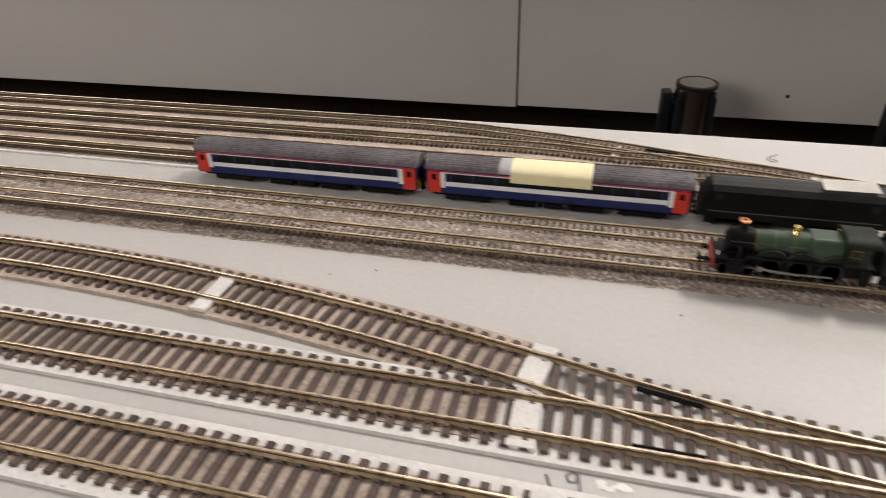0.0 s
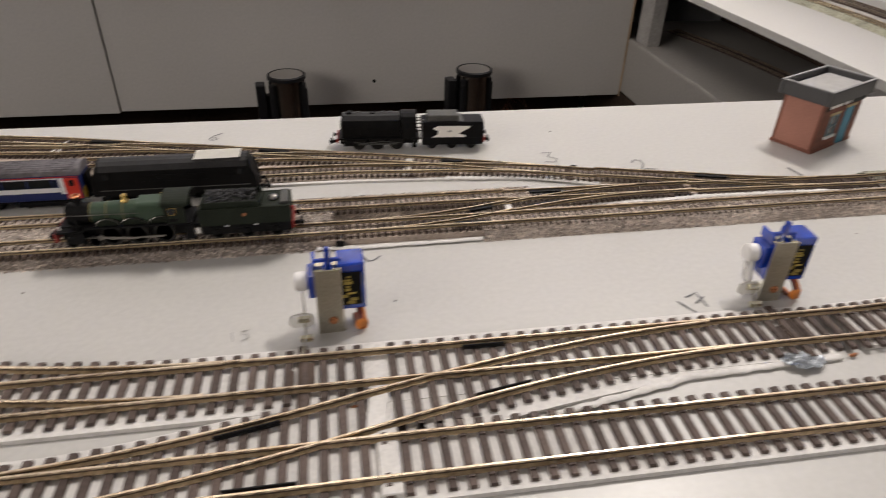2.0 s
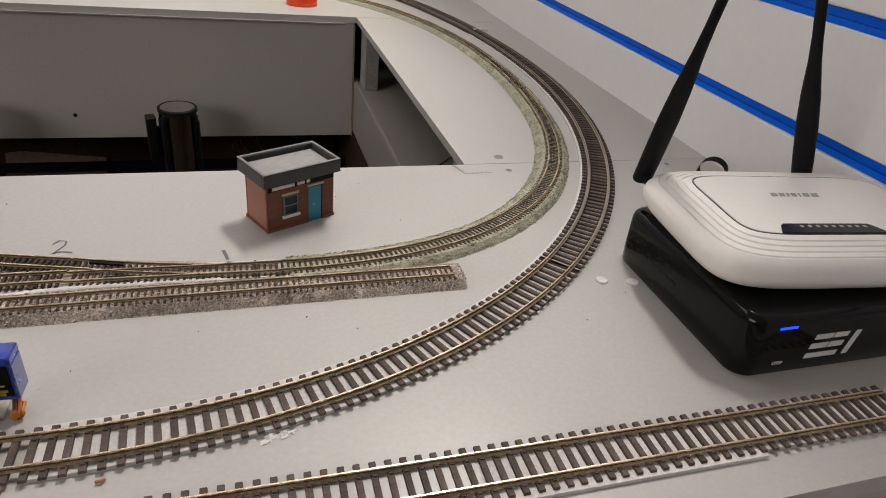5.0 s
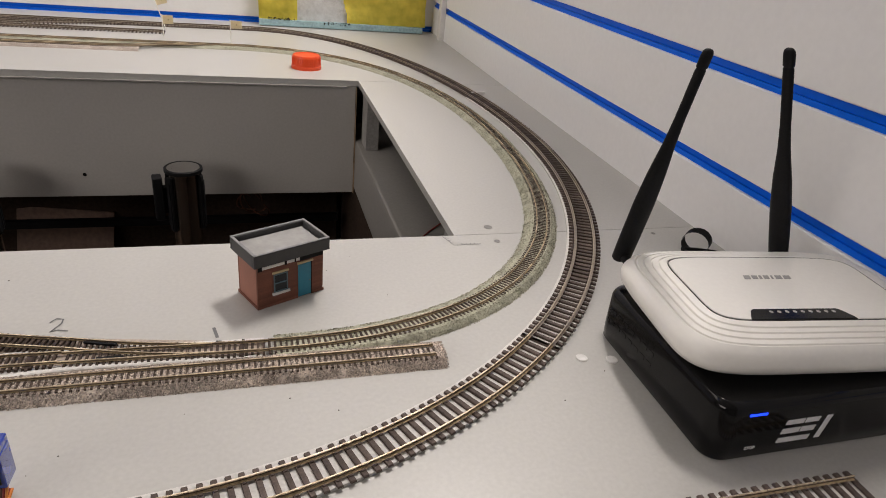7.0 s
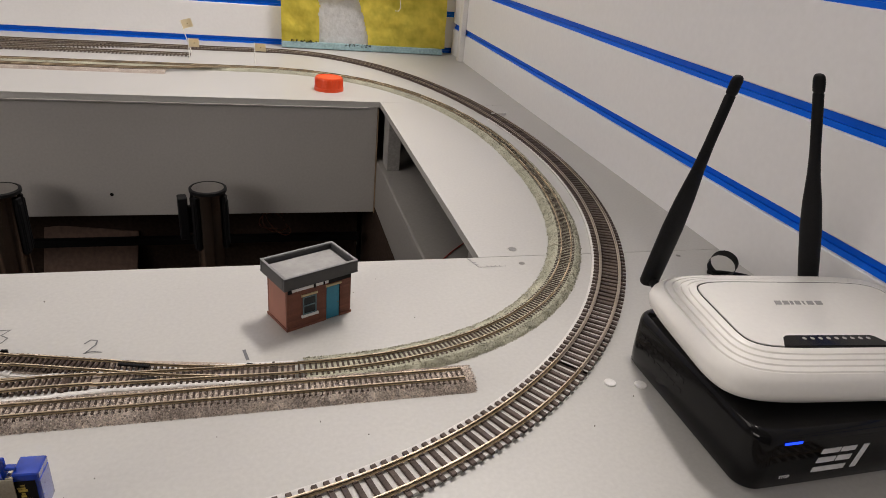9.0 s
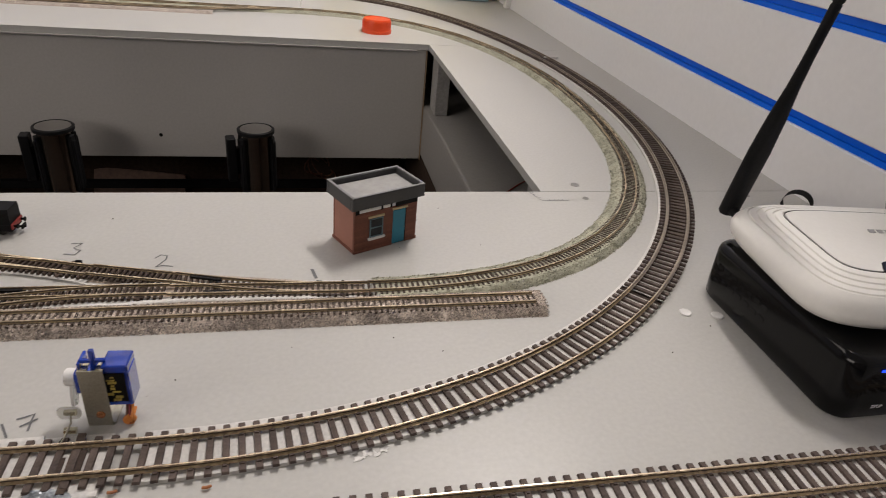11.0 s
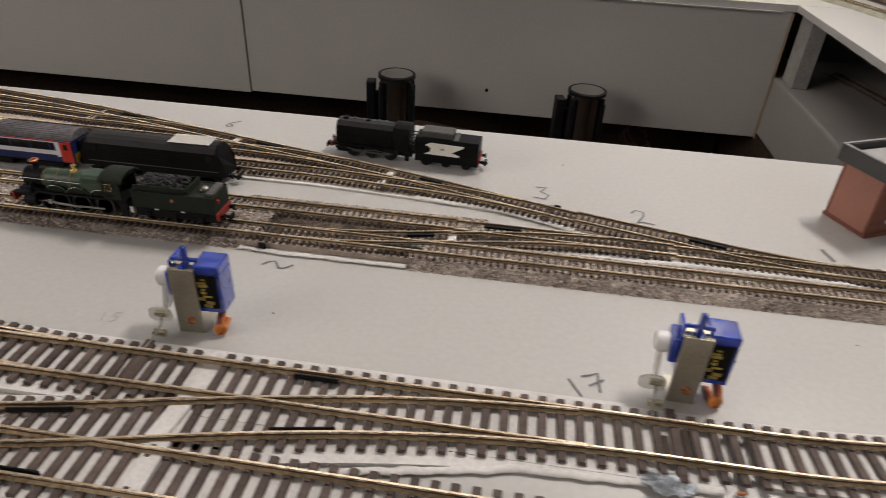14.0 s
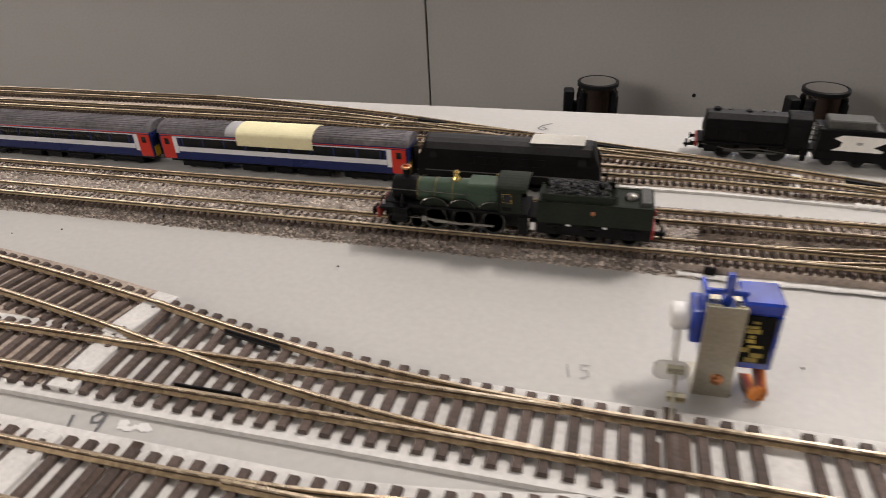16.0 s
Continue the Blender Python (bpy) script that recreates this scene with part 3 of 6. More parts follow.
def ballast_bed(name, label, pts, near, far, height, mat, grains, size):
    """A heaped bed of small stones: a rough core and loose grains on it."""
    p, d = even(pts, 0.0022)
    prof = [(-near, 0.0), (-near * 0.86, 0.45), (-near * 0.70, 0.9), (-near * 0.45, 1.0), (-near * 0.2, 0.97), (0, 0.96), (far * 0.2, 0.97), (far * 0.45, 1.0), (far * 0.7, 0.9), (far * 0.86, 0.45), (far, 0.0)]
    verts, faces, m = [], [], len(prof)
    for q, r in zip(p, d):
        nx, ny = -r[1], r[0]
        for u, h in prof:
            v = Vector((q[0] * 160, q[1] * 160, u * 160))
            j = noise.noise(v) * 0.0011 if h < 0.95 else 0.0
            verts.append((q[0] + (u + j) * nx, q[1] + (u + j) * ny, height * h + (noise.noise(v * 2.1) * 0.0004 if 0.1 < h else -0.0003)))
    for a in range(len(p) - 1):
        for k in range(m - 1):
            faces.append((a * m + k, (a + 1) * m + k, (a + 1) * m + k + 1, a * m + k + 1))
    t = tagged(from_lists(name, verts, faces, mat), label, "ballast", kind="stuff")
    rng = np.random.default_rng(len(pts) + grains)
    gv, gf = [], []
    hs, us = np.array([h for _, h in prof]), np.array([u for u, _ in prof])
    half = (near + far) / 2
    for _ in range(grains):
        k = rng.integers(0, len(p))
        u = rng.uniform(-near * 1.03, far * 1.03) if rng.random() < 0.6 else rng.choice((-near * rng.uniform(0.6, 1.04), far * rng.uniform(0.6, 1.04)))
        hh = float(np.interp(u, us, hs))
        if abs(u) < 0.0085 and rng.random() < 0.2:
            continue
        j = rng.uniform(-0.0011, 0.0011)
        x, y = p[k][0] - u * d[k][1] + j * d[k][0], p[k][1] + u * d[k][0] + j * d[k][1]
        s = size * rng.uniform(0.5, 1.25)
        z = height * hh + s * rng.uniform(-0.1, 0.35)
        b = len(gv)
        o = rng.uniform(-0.35, 0.35, (6, 3)) * s
        for (ax, ay, az), e in zip(((1, 0, 0), (-1, 0, 0), (0, 1, 0), (0, -1, 0), (0, 0, 0.8), (0, 0, -0.8)), o):
            gv.append((x + ax * s * 0.6 + e[0], y + ay * s * 0.6 + e[1], z + az * s * 0.6 + e[2]))
        for f in ((0, 2, 4), (2, 1, 4), (1, 3, 4), (3, 0, 4), (2, 0, 5), (1, 2, 5), (3, 1, 5), (0, 3, 5)):
            gf.append(tuple(b + i for i in f))
    ob = from_lists("stones", gv, gf, mat, t)
    ob["kind"] = "stuff"
    return t


A_Y, B_Y, L1_Y = -0.329, -0.2835, -0.229
UB = 0.0021   # top of the pale underlay
FAR = -1.75

# OO gauge, along the front edge
strip("bed_front", "pale underlay strip below the front track", line((FAR, A_Y), (-0.52, A_Y)), 0.0185, 0.0, UB)
strip("bed_front_middle", "pale underlay strip below the front track", line((-0.52, A_Y), (0.045, A_Y - 0.004)), 0.0122, 0.0, UB, half2=0.0167)
plain_track("oo_track", "larger gauge track on brown sleepers along the board edge", line((FAR, A_Y), (-0.7, A_Y)), UB, OO, "rail", "larger gauge tracks")
turnout("oo_turnout", "larger gauge turnout with brassy rails and brown sleepers", (-0.7, A_Y), (-0.4965, A_Y), (-0.4965, -0.3062), UB, OO, "rail", "larger gauge turnouts")
plain_track("oo_track", "larger gauge track ending short beside the black box", line((-0.4965, A_Y), (0.142, A_Y - 0.0048)), UB, OO, "rail", "larger gauge tracks")
turnout("oo_turnout", "larger gauge turnout worked by a blue servo", (-0.285, B_Y - 0.001), (-0.4965, B_Y), (-0.4965, -0.3062), UB, OO, "rail", "larger gauge turnouts")
turnout("oo_turnout", "larger gauge turnout worked by a blue servo", (-0.4965, B_Y), (-0.711, B_Y), (-0.711, -0.2600), UB, OO, "rail", "larger gauge turnouts")
strip("bed_middle", "pale underlay strip below the second track", line((FAR, B_Y), (-0.33, B_Y)), 0.0175, 0.0, UB - 0.0002)
strip("bed_paint", "grey paint between the sleepers of the front track", line((-0.40, A_Y), (-0.10, A_Y - 0.0023)), 0.0070, 0.0, UB + 0.0002, "table")
strip("bed_crossover", "pale underlay below the crossover", chain(bezier((-0.667, A_Y), (-0.6055, A_Y), (-0.558, -0.3214), (-0.4965, -0.3062), 40), bezier((-0.4965, -0.3062), (-0.4325, -0.2914), (-0.383, B_Y), (-0.300, B_Y), 40)), 0.0165, 0.0, UB - 0.0004, half2=0.0190)
strip("bed_front_dirt", "grey-brown dirt between the sleepers of the front track", line((FAR, A_Y), (-0.712, A_Y)), 0.0128, 0.0, UB + 0.0002, "bed_brown")
strip("bed_middle_dirt", "grey-brown dirt between the sleepers of the second track", line((FAR, B_Y), (-0.722, B_Y)), 0.0128, 0.0, UB + 0.0002, "bed_brown")
plain_track("oo_track", "larger gauge track on brown sleepers", line((FAR, B_Y), (-0.711, B_Y)), UB, OO, "rail", "larger gauge tracks")
siding = chain(bezier((-0.711, -0.2600), (-0.79, -0.2435), (-0.88, L1_Y - 0.001), (-0.98, L1_Y), 60), line((-0.98, L1_Y), (FAR, L1_Y)))
strip("bed_siding", "grey underlay strip below the third track", siding, 0.0175, 0.0, UB - 0.0003, "bed_brown")
plain_track("oo_track", "larger gauge track curving away from a turnout", siding, UB - 0.0003, OO, "rail", "larger gauge tracks")
curve = chain(bezier((-0.285, B_Y - 0.001), (0.007, B_Y - 0.0012), (0.1914, -0.046), (0.1914, 0.307), 220), bezier((0.1914, 0.307), (0.1914, 0.62), (0.06, 0.985), (-0.16, 1.0), 160), ease((-0.16, 1.0), (-0.45, 0.992)), line((-0.45, 0.992), (FAR, 0.985)))
cut = 90
strip("bed_curve", "pale painted strip below the curving track", curve[:250], 0.0168, 0.0, UB - 0.0001, half2=0.0132)
strip("bed_front_end", "pale painted strip below the end of the front track", line((0.0455, A_Y - 0.0041), (0.140, A_Y - 0.0048)), 0.0132, 0.0, UB - 0.0001)
strip("bed_curve_dirt", "brown dirt between the sleepers of the curving track", curve[118:], 0.0122, 0.0, UB + 0.0001, "dirt")
plain_track("oo_track", "larger gauge track curving from the front board", curve[:cut], UB, OO, "rail", "larger gauge tracks")
plain_track("oo_track", "larger gauge weathered track sweeping round the corner", curve[cut - 1:], UB, OO, "rail_dull", "larger gauge tracks")
plain_track("oo_track", "larger gauge siding along the rear wall", chain(ease((-0.42, 0.988), (-0.62, 0.950)), line((-0.62, 0.950), (FAR, 0.945))), 0.0004, OO, "rail_dull", "larger gauge tracks")
plain_track("oo_track", "larger gauge dead-end siding on the rear board", line((-0.335, 0.918), (FAR, 0.895)), 0.0004, OO, "rail_dull", "larger gauge tracks")
plain_track("oo_track", "larger gauge track on the lower deck", bezier((0.160, 0.05), (0.160, 0.30), (0.152, 0.46), (0.100, 0.625)), -0.1058, OO, "rail_dull", "larger gauge tracks")

# N gauge
N1_Y, N2_Y, NB = -0.178, -0.152, 0.0046
N_END = -0.0665
nlab = "small gauge track on dark sleepers"
ballast_bed("ballast_left", "grey-brown stone ballast under two small tracks", line((FAR, -0.165), (-0.512, -0.165)), 0.0235, 0.0225, 0.0060, "ballast", 70000, 0.0011)
ballast_bed("ballast_stub", "grey-brown stone ballast under a dead-end track", line((-0.43, -0.1755), (-0.060, -0.1755)), 0.0145, 0.0105, 0.0059, "ballast", 34000, 0.0010)
ballast_bed("ballast_between", "grey-brown stone ballast beside the crossover", line((-0.53, -0.1495), (-0.395, -0.1495)), 0.0105, 0.0120, 0.0058, "ballast", 9000, 0.0010)
plain_track("n_track", nlab + " in stone ballast", line((FAR, N1_Y), (-0.52, N1_Y)), NB, NN, "rail_n", "small gauge tracks")
turnout("n_turnout", "small gauge turnout on a pale underlay", (-0.52, N1_Y), (-0.411, N1_Y), (-0.411, -0.1652), NB, NN, "rail_n", "small gauge turnouts")
plain_track("n_track", "small gauge dead-end track in stone ballast", line((-0.411, N1_Y), (N_END, N1_Y)), NB, NN, "rail_n", "small gauge tracks")
plain_track("n_track", nlab + " in stone ballast", line((FAR, N2_Y), (-0.411, N2_Y)), NB, NN, "rail_n", "small gauge tracks")
turnout("n_turnout", "small gauge turnout of the crossover", (-0.294, -0.1535), (-0.411, N2_Y), (-0.411, -0.1652), NB - 0.0006, NN, "rail_n", "small gauge turnouts")
turnout("n_turnout", "small gauge turnout at the yard throat", (-0.172, -0.1570), (-0.294, -0.1535), (-0.294, -0.1385), NB - 0.0012, NN, "rail_n", "small gauge turnouts")
strip("bed_crossing", "brown-grey underlay below the small crossover", line((-0.522, -0.1775), (-0.42, -0.1775)), 0.0095, 0.0, NB - 0.0002, "bed_brown", half2=0.0090)
strip("bed_edge", "pale edge of the underlay beside the crossover", line((-0.520, -0.1775), (-0.419, -0.1775)), 0.005, 0.0, 0.0010, half2=0.0106)
strip("bed_throat_edge", "pale edge of the underlay below the small yard throat", chain(ease((-0.425, -0.160), (-0.30, -0.152)), ease((-0.30, -0.152), (-0.175, -0.1565))), 0.0115, 0.0, 0.0034, half2=0.0115)
strip("bed_throat", "brown-grey underlay below the small yard throat", chain(ease((-0.425, -0.160), (-0.30, -0.152)), ease((-0.30, -0.152), (-0.175, -0.1565))), 0.0060, 0.0, 0.0038, "bed_brown", half2=0.0060)
YB = 0.0022
ladder = [(-0.294, -0.1385), (-0.345, -0.1260)]
plain_track("n_track", nlab + " leading to the yard", line(*ladder), YB + 0.0008, NN, "rail_n", "small gauge tracks")
turnout("n_turnout", "small gauge yard turnout with golden rails", (-0.345, -0.1260), (-0.460, -0.0930), (-0.460, -0.1055), YB, NN, "rail_n", "small gauge turnouts")
turnout("n_turnout", "small gauge yard turnout with golden rails", (-0.460, -0.0930), (-0.573, -0.0665), (-0.573, -0.0780), YB, NN, "rail_n", "small gauge turnouts")
turnout("n_turnout", "small gauge yard turnout with golden rails", (-0.573, -0.0665), (-0.684, -0.0400), (-0.684, -0.0535), YB, NN, "rail_n", "small gauge turnouts")
YARD = [-0.0205, -0.048, -0.075, -0.102]
for y, start in zip(YARD, ((-0.684, -0.0400), (-0.684, -0.0535), (-0.573, -0.0780), (-0.460, -0.1055))):
    drop = abs(y - start[1])
    reach = start[0] - (0.05 + 5 * drop)
    s = (start[1] - y) * -1
    turn = bezier(start, (start[0] - 0.4 * (start[0] - reach), start[1] + 0.6 * (y - start[1])), (reach + 0.03, y), (reach, y), 40)
    plain_track("n_track", nlab + " in the yard", chain(turn, line((reach, y), (FAR, y))), YB, NN, "rail_n", "small gauge tracks")
yard_outline = [(FAR, -0.1105), (-0.50, -0.1105), (-0.42, -0.1155), (-0.37, -0.121), (-0.345, -0.1345), (-0.29, -0.1475), (-0.175, -0.1660), (-0.175, -0.1480), (-0.29, -0.1285), (-0.345, -0.1165), (-0.46, -0.0835), (-0.573, -0.057), (-0.684, -0.0305), (-0.80, -0.0105), (FAR, -0.0105)]
tagged(part("bed_yard_edge", prism([(u, v - (0.0028 if k < 7 else -0.0005)) for k, (u, v) in enumerate(yard_outline)], 0.0, YB - 0.0009, "z"), "underlay"), "pale edge of the underlay below the yard tracks", "track bed", kind="structure")
tagged(part("bed_yard", prism(yard_outline, 0.0, YB - 0.0002, "z"), "bed_brown"), "brown-grey underlay sheet below the yard tracks", "track bed", kind="structure")
n_curve = chain(line((-0.172, -0.1570), (-0.165, -0.1570)), bezier((-0.165, -0.1570), (0.040, -0.157), (0.1417, 0.0005), (0.1417, 0.298), 200), bezier((0.1417, 0.298), (0.1417, 0.56), (0.03, 0.79), (-0.2, 0.80), 140), line((-0.2, 0.80), (FAR, 0.79)))
ballast_bed("ballast_curve", "fine green-grey ballast round the curve", n_curve[6:], 0.0150, 0.0175, 0.0050, "ballast_fine", 46000, 0.0010)
plain_track("n_track", "small gauge track curving round the corner in fine ballast", n_curve, 0.0038, NN, "rail_n", "small gauge tracks")
plain_track("n_track", "small gauge track on the rear board", chain(ease((-0.24, 0.796), (-0.42, 0.757)), line((-0.42, 0.757), (FAR, 0.75))), 0.0038, NN, "rail_n", "small gauge tracks")
ballast_bed("ballast_back", "grey ballast on the rear board", line((-0.36, 0.757), (FAR, 0.752)), 0.02, 0.02, 0.0042, "ballast", 7000, 0.0013)


# ---- trains ----
def wheel(parent, x, y, r, spoked=False, name="wheel"):
    """A wheel that stands on the rail at x; y gives its side."""
    s = 1 if y > 0 else -1
    rim = lathe([(r * 0.80, -0.0009), (r, -0.0009), (r * 1.0, 0.0006), (r * 1.07, 0.0008), (r * 1.07, 0.0011), (r * 0.80, 0.0011), (r * 0.80, -0.0009)], 24)
    w = part(name, moved(rim, pose(x, y, r, 90 * s, 0, 0)), "wheel", parent, smooth=40)
    if spoked:
        bm = cyl((x, y - 0.0008, r), (x, y + 0.0008, r), r * 0.22, seg=12)
        for k in range(10):
            a = 2 * math.pi * k / 10
            c, d = math.cos(a), math.sin(a)
            bm = cyl((x + 0.2 * r * c, y, r + 0.2 * r * d), (x + 0.84 * r * c, y, r + 0.84 * r * d), 0.00035, seg=5, bm=bm)
        part("spokes", bm, "loco_black", w)
    else:
        part("disc", cyl((x, y - 0.0005, r), (x, y + 0.0005, r), r * 0.82, seg=20), "loco_black", w)
    return w


def buffers(parent, x, way, z=0.0072, y=0.0058, mat="loco_black"):
    for s in (-1, 1):
        bm = cyl((x, s * y, z), (x + way * 0.0022, s * y, z), 0.0009, seg=10)
        cyl((x + way * 0.0022, s * y, z), (x + way * 0.0029, s * y, z), 0.0017, seg=12, bm=bm)
        part("buffer", bm, mat, parent, smooth=40)


def coupling(parent, x, way):
    bm = box(min(x, x + way * 0.006), max(x, x + way * 0.006), -0.0008, 0.0008, 0.0038, 0.0048)
    box(x + way * 0.0045 - 0.0007, x + way * 0.0045 + 0.0007, -0.0032, 0.0032, 0.0034, 0.0062, 0.0003, bm=bm)
    part("coupling", bm, "loco_black", parent)


def arc(w, h0, h1, n=10):
    """Half outline from the left eave over a curved roof to the right eave."""
    return [(-w / 2 * math.cos(math.pi * k / n), h0 + (h1 - h0) * math.sin(math.pi * k / n)) for k in range(n + 1)]


def steam_loco(m):
    t = empty("steam_locomotive", m, "dark green model steam locomotive with copper-capped chimney on ballasted track", "model locomotive")
    zb = 0.0165
    part("frame", box(0.003, 0.072, -0.0042, 0.0042, 0.0042, 0.0112, 0.0003), "loco_black", t)
    part("running_plate", prism([(0.002, 0.0108), (0.0155, 0.0108), (0.017, 0.0124), (0.0735, 0.0124), (0.0735, 0.0114), (0.0175, 0.0114), (0.016, 0.0098), (0.002, 0.0098)], -0.0089, 0.0089, "y"), "loco_black", t)
    part("buffer_beam", box(0.0008, 0.0022, -0.0088, 0.0088, 0.0052, 0.0100, 0.0002), "red", t, "red buffer beam")
    buffers(t, 0.0008, -1)
    coupling(t, 0.001, -1)
    # smokebox, boiler and firebox
    sm = lathe([(0, 0), (0.0044, 0), (0.0050, 0.0004), (0.0056, 0.0006), (0.0056, 0.0125), (0, 0.0125)], 28, Matrix.Translation((0.0075, 0, zb)) @ pose(0, 0, 0, 0, 90, 0))
    smoke = part("smokebox", sm, "loco_black", t, smooth=35)
    part("smokebox_door", lathe([(0, -0.0012), (0.0018, -0.0011), (0.0037, -0.0004), (0.0040, 0.0002)], 24, Matrix.Translation((0.0075, 0, zb)) @ pose(0, 0, 0, 0, 90, 0)), "loco_black", smoke, smooth=40)
    bo = lathe([(0.0052, 0), (0.0053, 0.0005), (0.0060, 0.026), (0.0060, 0.0265), (0, 0.0265)], 28, Matrix.Translation((0.0198, 0, zb)) @ pose(0, 0, 0, 0, 90, 0))
    boiler = part("boiler", bo, "loco_green", t, smooth=35)
    for k, x in enumerate((0.0203, 0.0288, 0.0374)):
        part("boiler_band", lathe([(0.00535 + 0.00026 * k, 0), (0.00552 + 0.00026 * k, 0), (0.00552 + 0.00026 * k, 0.0005), (0.00535 + 0.00026 * k, 0.0005)], 28, Matrix.Translation((x, 0, zb)) @ pose(0, 0, 0, 0, 90, 0)), "lining", boiler, "thin orange lining band")
    fb = [(-0.0064, 0.0118), (-0.0066, 0.0190), (-0.0060, 0.0218), (-0.0046, 0.0228), (0.0046, 0.0228), (0.0060, 0.0218), (0.0066, 0.0190), (0.0064, 0.0118)]
    part("firebox", prism(fb, 0.0448, 0.0592, "x", bevel=0.0004), "loco_green", t)
    # fittings
    chim = part("chimney", lathe([(0.0027, -0.0004), (0.0021, 0.0005), (0.0018, 0.0014), (0.0019, 0.0040), (0, 0.0040)], 20, pose(0.0140, 0, zb + 0.0052)), "loco_black", t, smooth=40)
    part("chimney_cap", lathe([(0.0020, 0.0036), (0.0026, 0.0043), (0.0026, 0.0048), (0.0021, 0.0051), (0.0014, 0.0050), (0.0013, 0.0042), (0, 0.0042)], 20, pose(0.0140, 0, zb + 0.0052)), "copper", chim, "bright copper chimney cap", smooth=40)
    valve = part("safety_valve", lathe([(0.0023, -0.0003), (0.0022, 0.0004), (0.0015, 0.0012), (0.0013, 0.0026), (0.0015, 0.0031), (0.0008, 0.0032), (0.0007, 0.0038), (0, 0.0038)], 20, pose(0.0385, 0, zb + 0.0058)), "brass", t, "polished brass safety valve cover", smooth=40)
    part("whistle", cyl((0.0575, 0.002, 0.0225), (0.0575, 0.002, 0.0248), 0.0004, seg=8), "brass", t)
    for s in (-1, 1):
        part("handrail", tube([(0.0085, s * 0.0062, zb + 0.0018), (0.030, s * 0.0064, zb + 0.0018), (0.0455, s * 0.0068, zb + 0.0018)], 0.00022, 6), "rod", t)
        part("steam_pipe", tube([(0.0135, s * 0.0055, zb - 0.001), (0.0135, s * 0.0072, zb - 0.003), (0.0130, s * 0.0076, 0.0105)], 0.0009, 8), "loco_black", t)
        cy = part("cylinder", cyl((0.0085, s * 0.0078, 0.0064), (0.0165, s * 0.0078, 0.0064), 0.0028, seg=18, bevel=0.0003), "loco_black", t, smooth=40)
        part("valve_chest", box(0.0090, 0.0160, min(s * 0.0052, s * 0.0094), max(s * 0.0052, s * 0.0094), 0.0064, 0.0098, 0.0003), "loco_black", cy)
        part("piston_rod", cyl((0.0165, s * 0.0080, 0.0064), (0.0240, s * 0.0080, 0.0064), 0.0004, seg=8), "rod", t)
        part("crosshead", box(0.0230, 0.0255, s * 0.0080 - 0.0007, s * 0.0080 + 0.0007, 0.0050, 0.0078, 0.0002), "rod", t)
        part("connecting_rod", moved(box(0, 0.0190, s * 0.0082 - 0.0003, s * 0.0082 + 0.0003, -0.0006, 0.0006, 0.0001), pose(0.0242, 0, 0.0064, 0, 4, 0)), "rod", t)
        part("coupling_rod", box(0.0285, 0.0575, s * 0.0073 - 0.0003, s * 0.0073 + 0.0003, 0.0044, 0.0055, 0.0001), "rod", t)
        for x in (0.0290, 0.0425, 0.0570):
            wheel(t, x, s * 0.0046, 0.0058, True, "driving_wheel")
            out = [(x + 0.0066 * math.cos(math.pi * k / 12), 0.0118 + 0.0042 * math.sin(math.pi * k / 12)) for k in range(13)]
            sp = part("splasher", prism(out, s * 0.0050, s * 0.0072, "y"), "loco_dark", t)
            part("splasher_beading", tube([(a, s * 0.0073, b) for a, b in out], 0.00022, 6), "rod", sp)
        for x in (0.0075, 0.0195):
            wheel(t, x, s * 0.0046, 0.0031, False, "bogie_wheel")
        part("lamp_iron", box(0.0032, 0.0040, s * 0.0060 - 0.0004, s * 0.0060 + 0.0004, 0.0108, 0.0126), "white", t)
    # cab
    cab = part("cab", prism([(-0.0088, 0.0114), (-0.0088, 0.0222), (-0.0082, 0.0226), (0.0082, 0.0226), (0.0088, 0.0222), (0.0088, 0.0114), (0.0080, 0.0114), (0.0080, 0.0218), (-0.0080, 0.0218), (-0.0080, 0.0114)], 0.0605, 0.0705, "x"), "loco_dark", t)
    part("cab_front", prism([(-0.0080, 0.0114), (-0.0080, 0.0218), (-0.0045, 0.0245), (0.0045, 0.0245), (0.0080, 0.0218), (0.0080, 0.0114)], 0.0592, 0.0600, "x"), "loco_dark", cab)
    roof = [(-0.0092, 0.0222)] + arc(0.0184, 0.0226, 0.0258, 12) + [(0.0092, 0.0222)] + [(-u, v - 0.0006) for u, v in arc(0.0178, 0.0224, 0.0256, 12)]
    part("cab_roof", prism(roof, 0.0588, 0.0730, "x"), "loco_dark", cab, "dark roof")
    for s in (-1, 1):
        part("cab_window", box(0.0620, 0.0658, s * 0.0089 - 0.0002, s * 0.0089 + 0.0002, 0.0172, 0.0210), "pane", cab)
        part("window_frame", tube([(0.0620, s * 0.00905, 0.0172), (0.0658, s * 0.00905, 0.0172), (0.0658, s * 0.00905, 0.0210), (0.0620, s * 0.00905, 0.0210)], 0.00022, 6, closed=True), "brass", cab)
        part("number_plate", box(0.0617, 0.0662, s * 0.0089 - 0.0002, s * 0.0089 + 0.0002, 0.0135, 0.0150), "loco_black", cab)
        part("cab_step", box(0.0690, 0.0735, s * 0.0084 - 0.0005, s * 0.0084 + 0.0005, 0.0030, 0.0110, 0.0002), "loco_black", t)
    part("backhead", box(0.0600, 0.0640, -0.0050, 0.0050, 0.0114, 0.0190, 0.0004), "loco_black", t)
    # tender
    x0 = 0.0775
    part("tender_frame", box(x0, x0 + 0.0500, -0.0080, 0.0080, 0.0040, 0.0098, 0.0003), "loco_black", t)
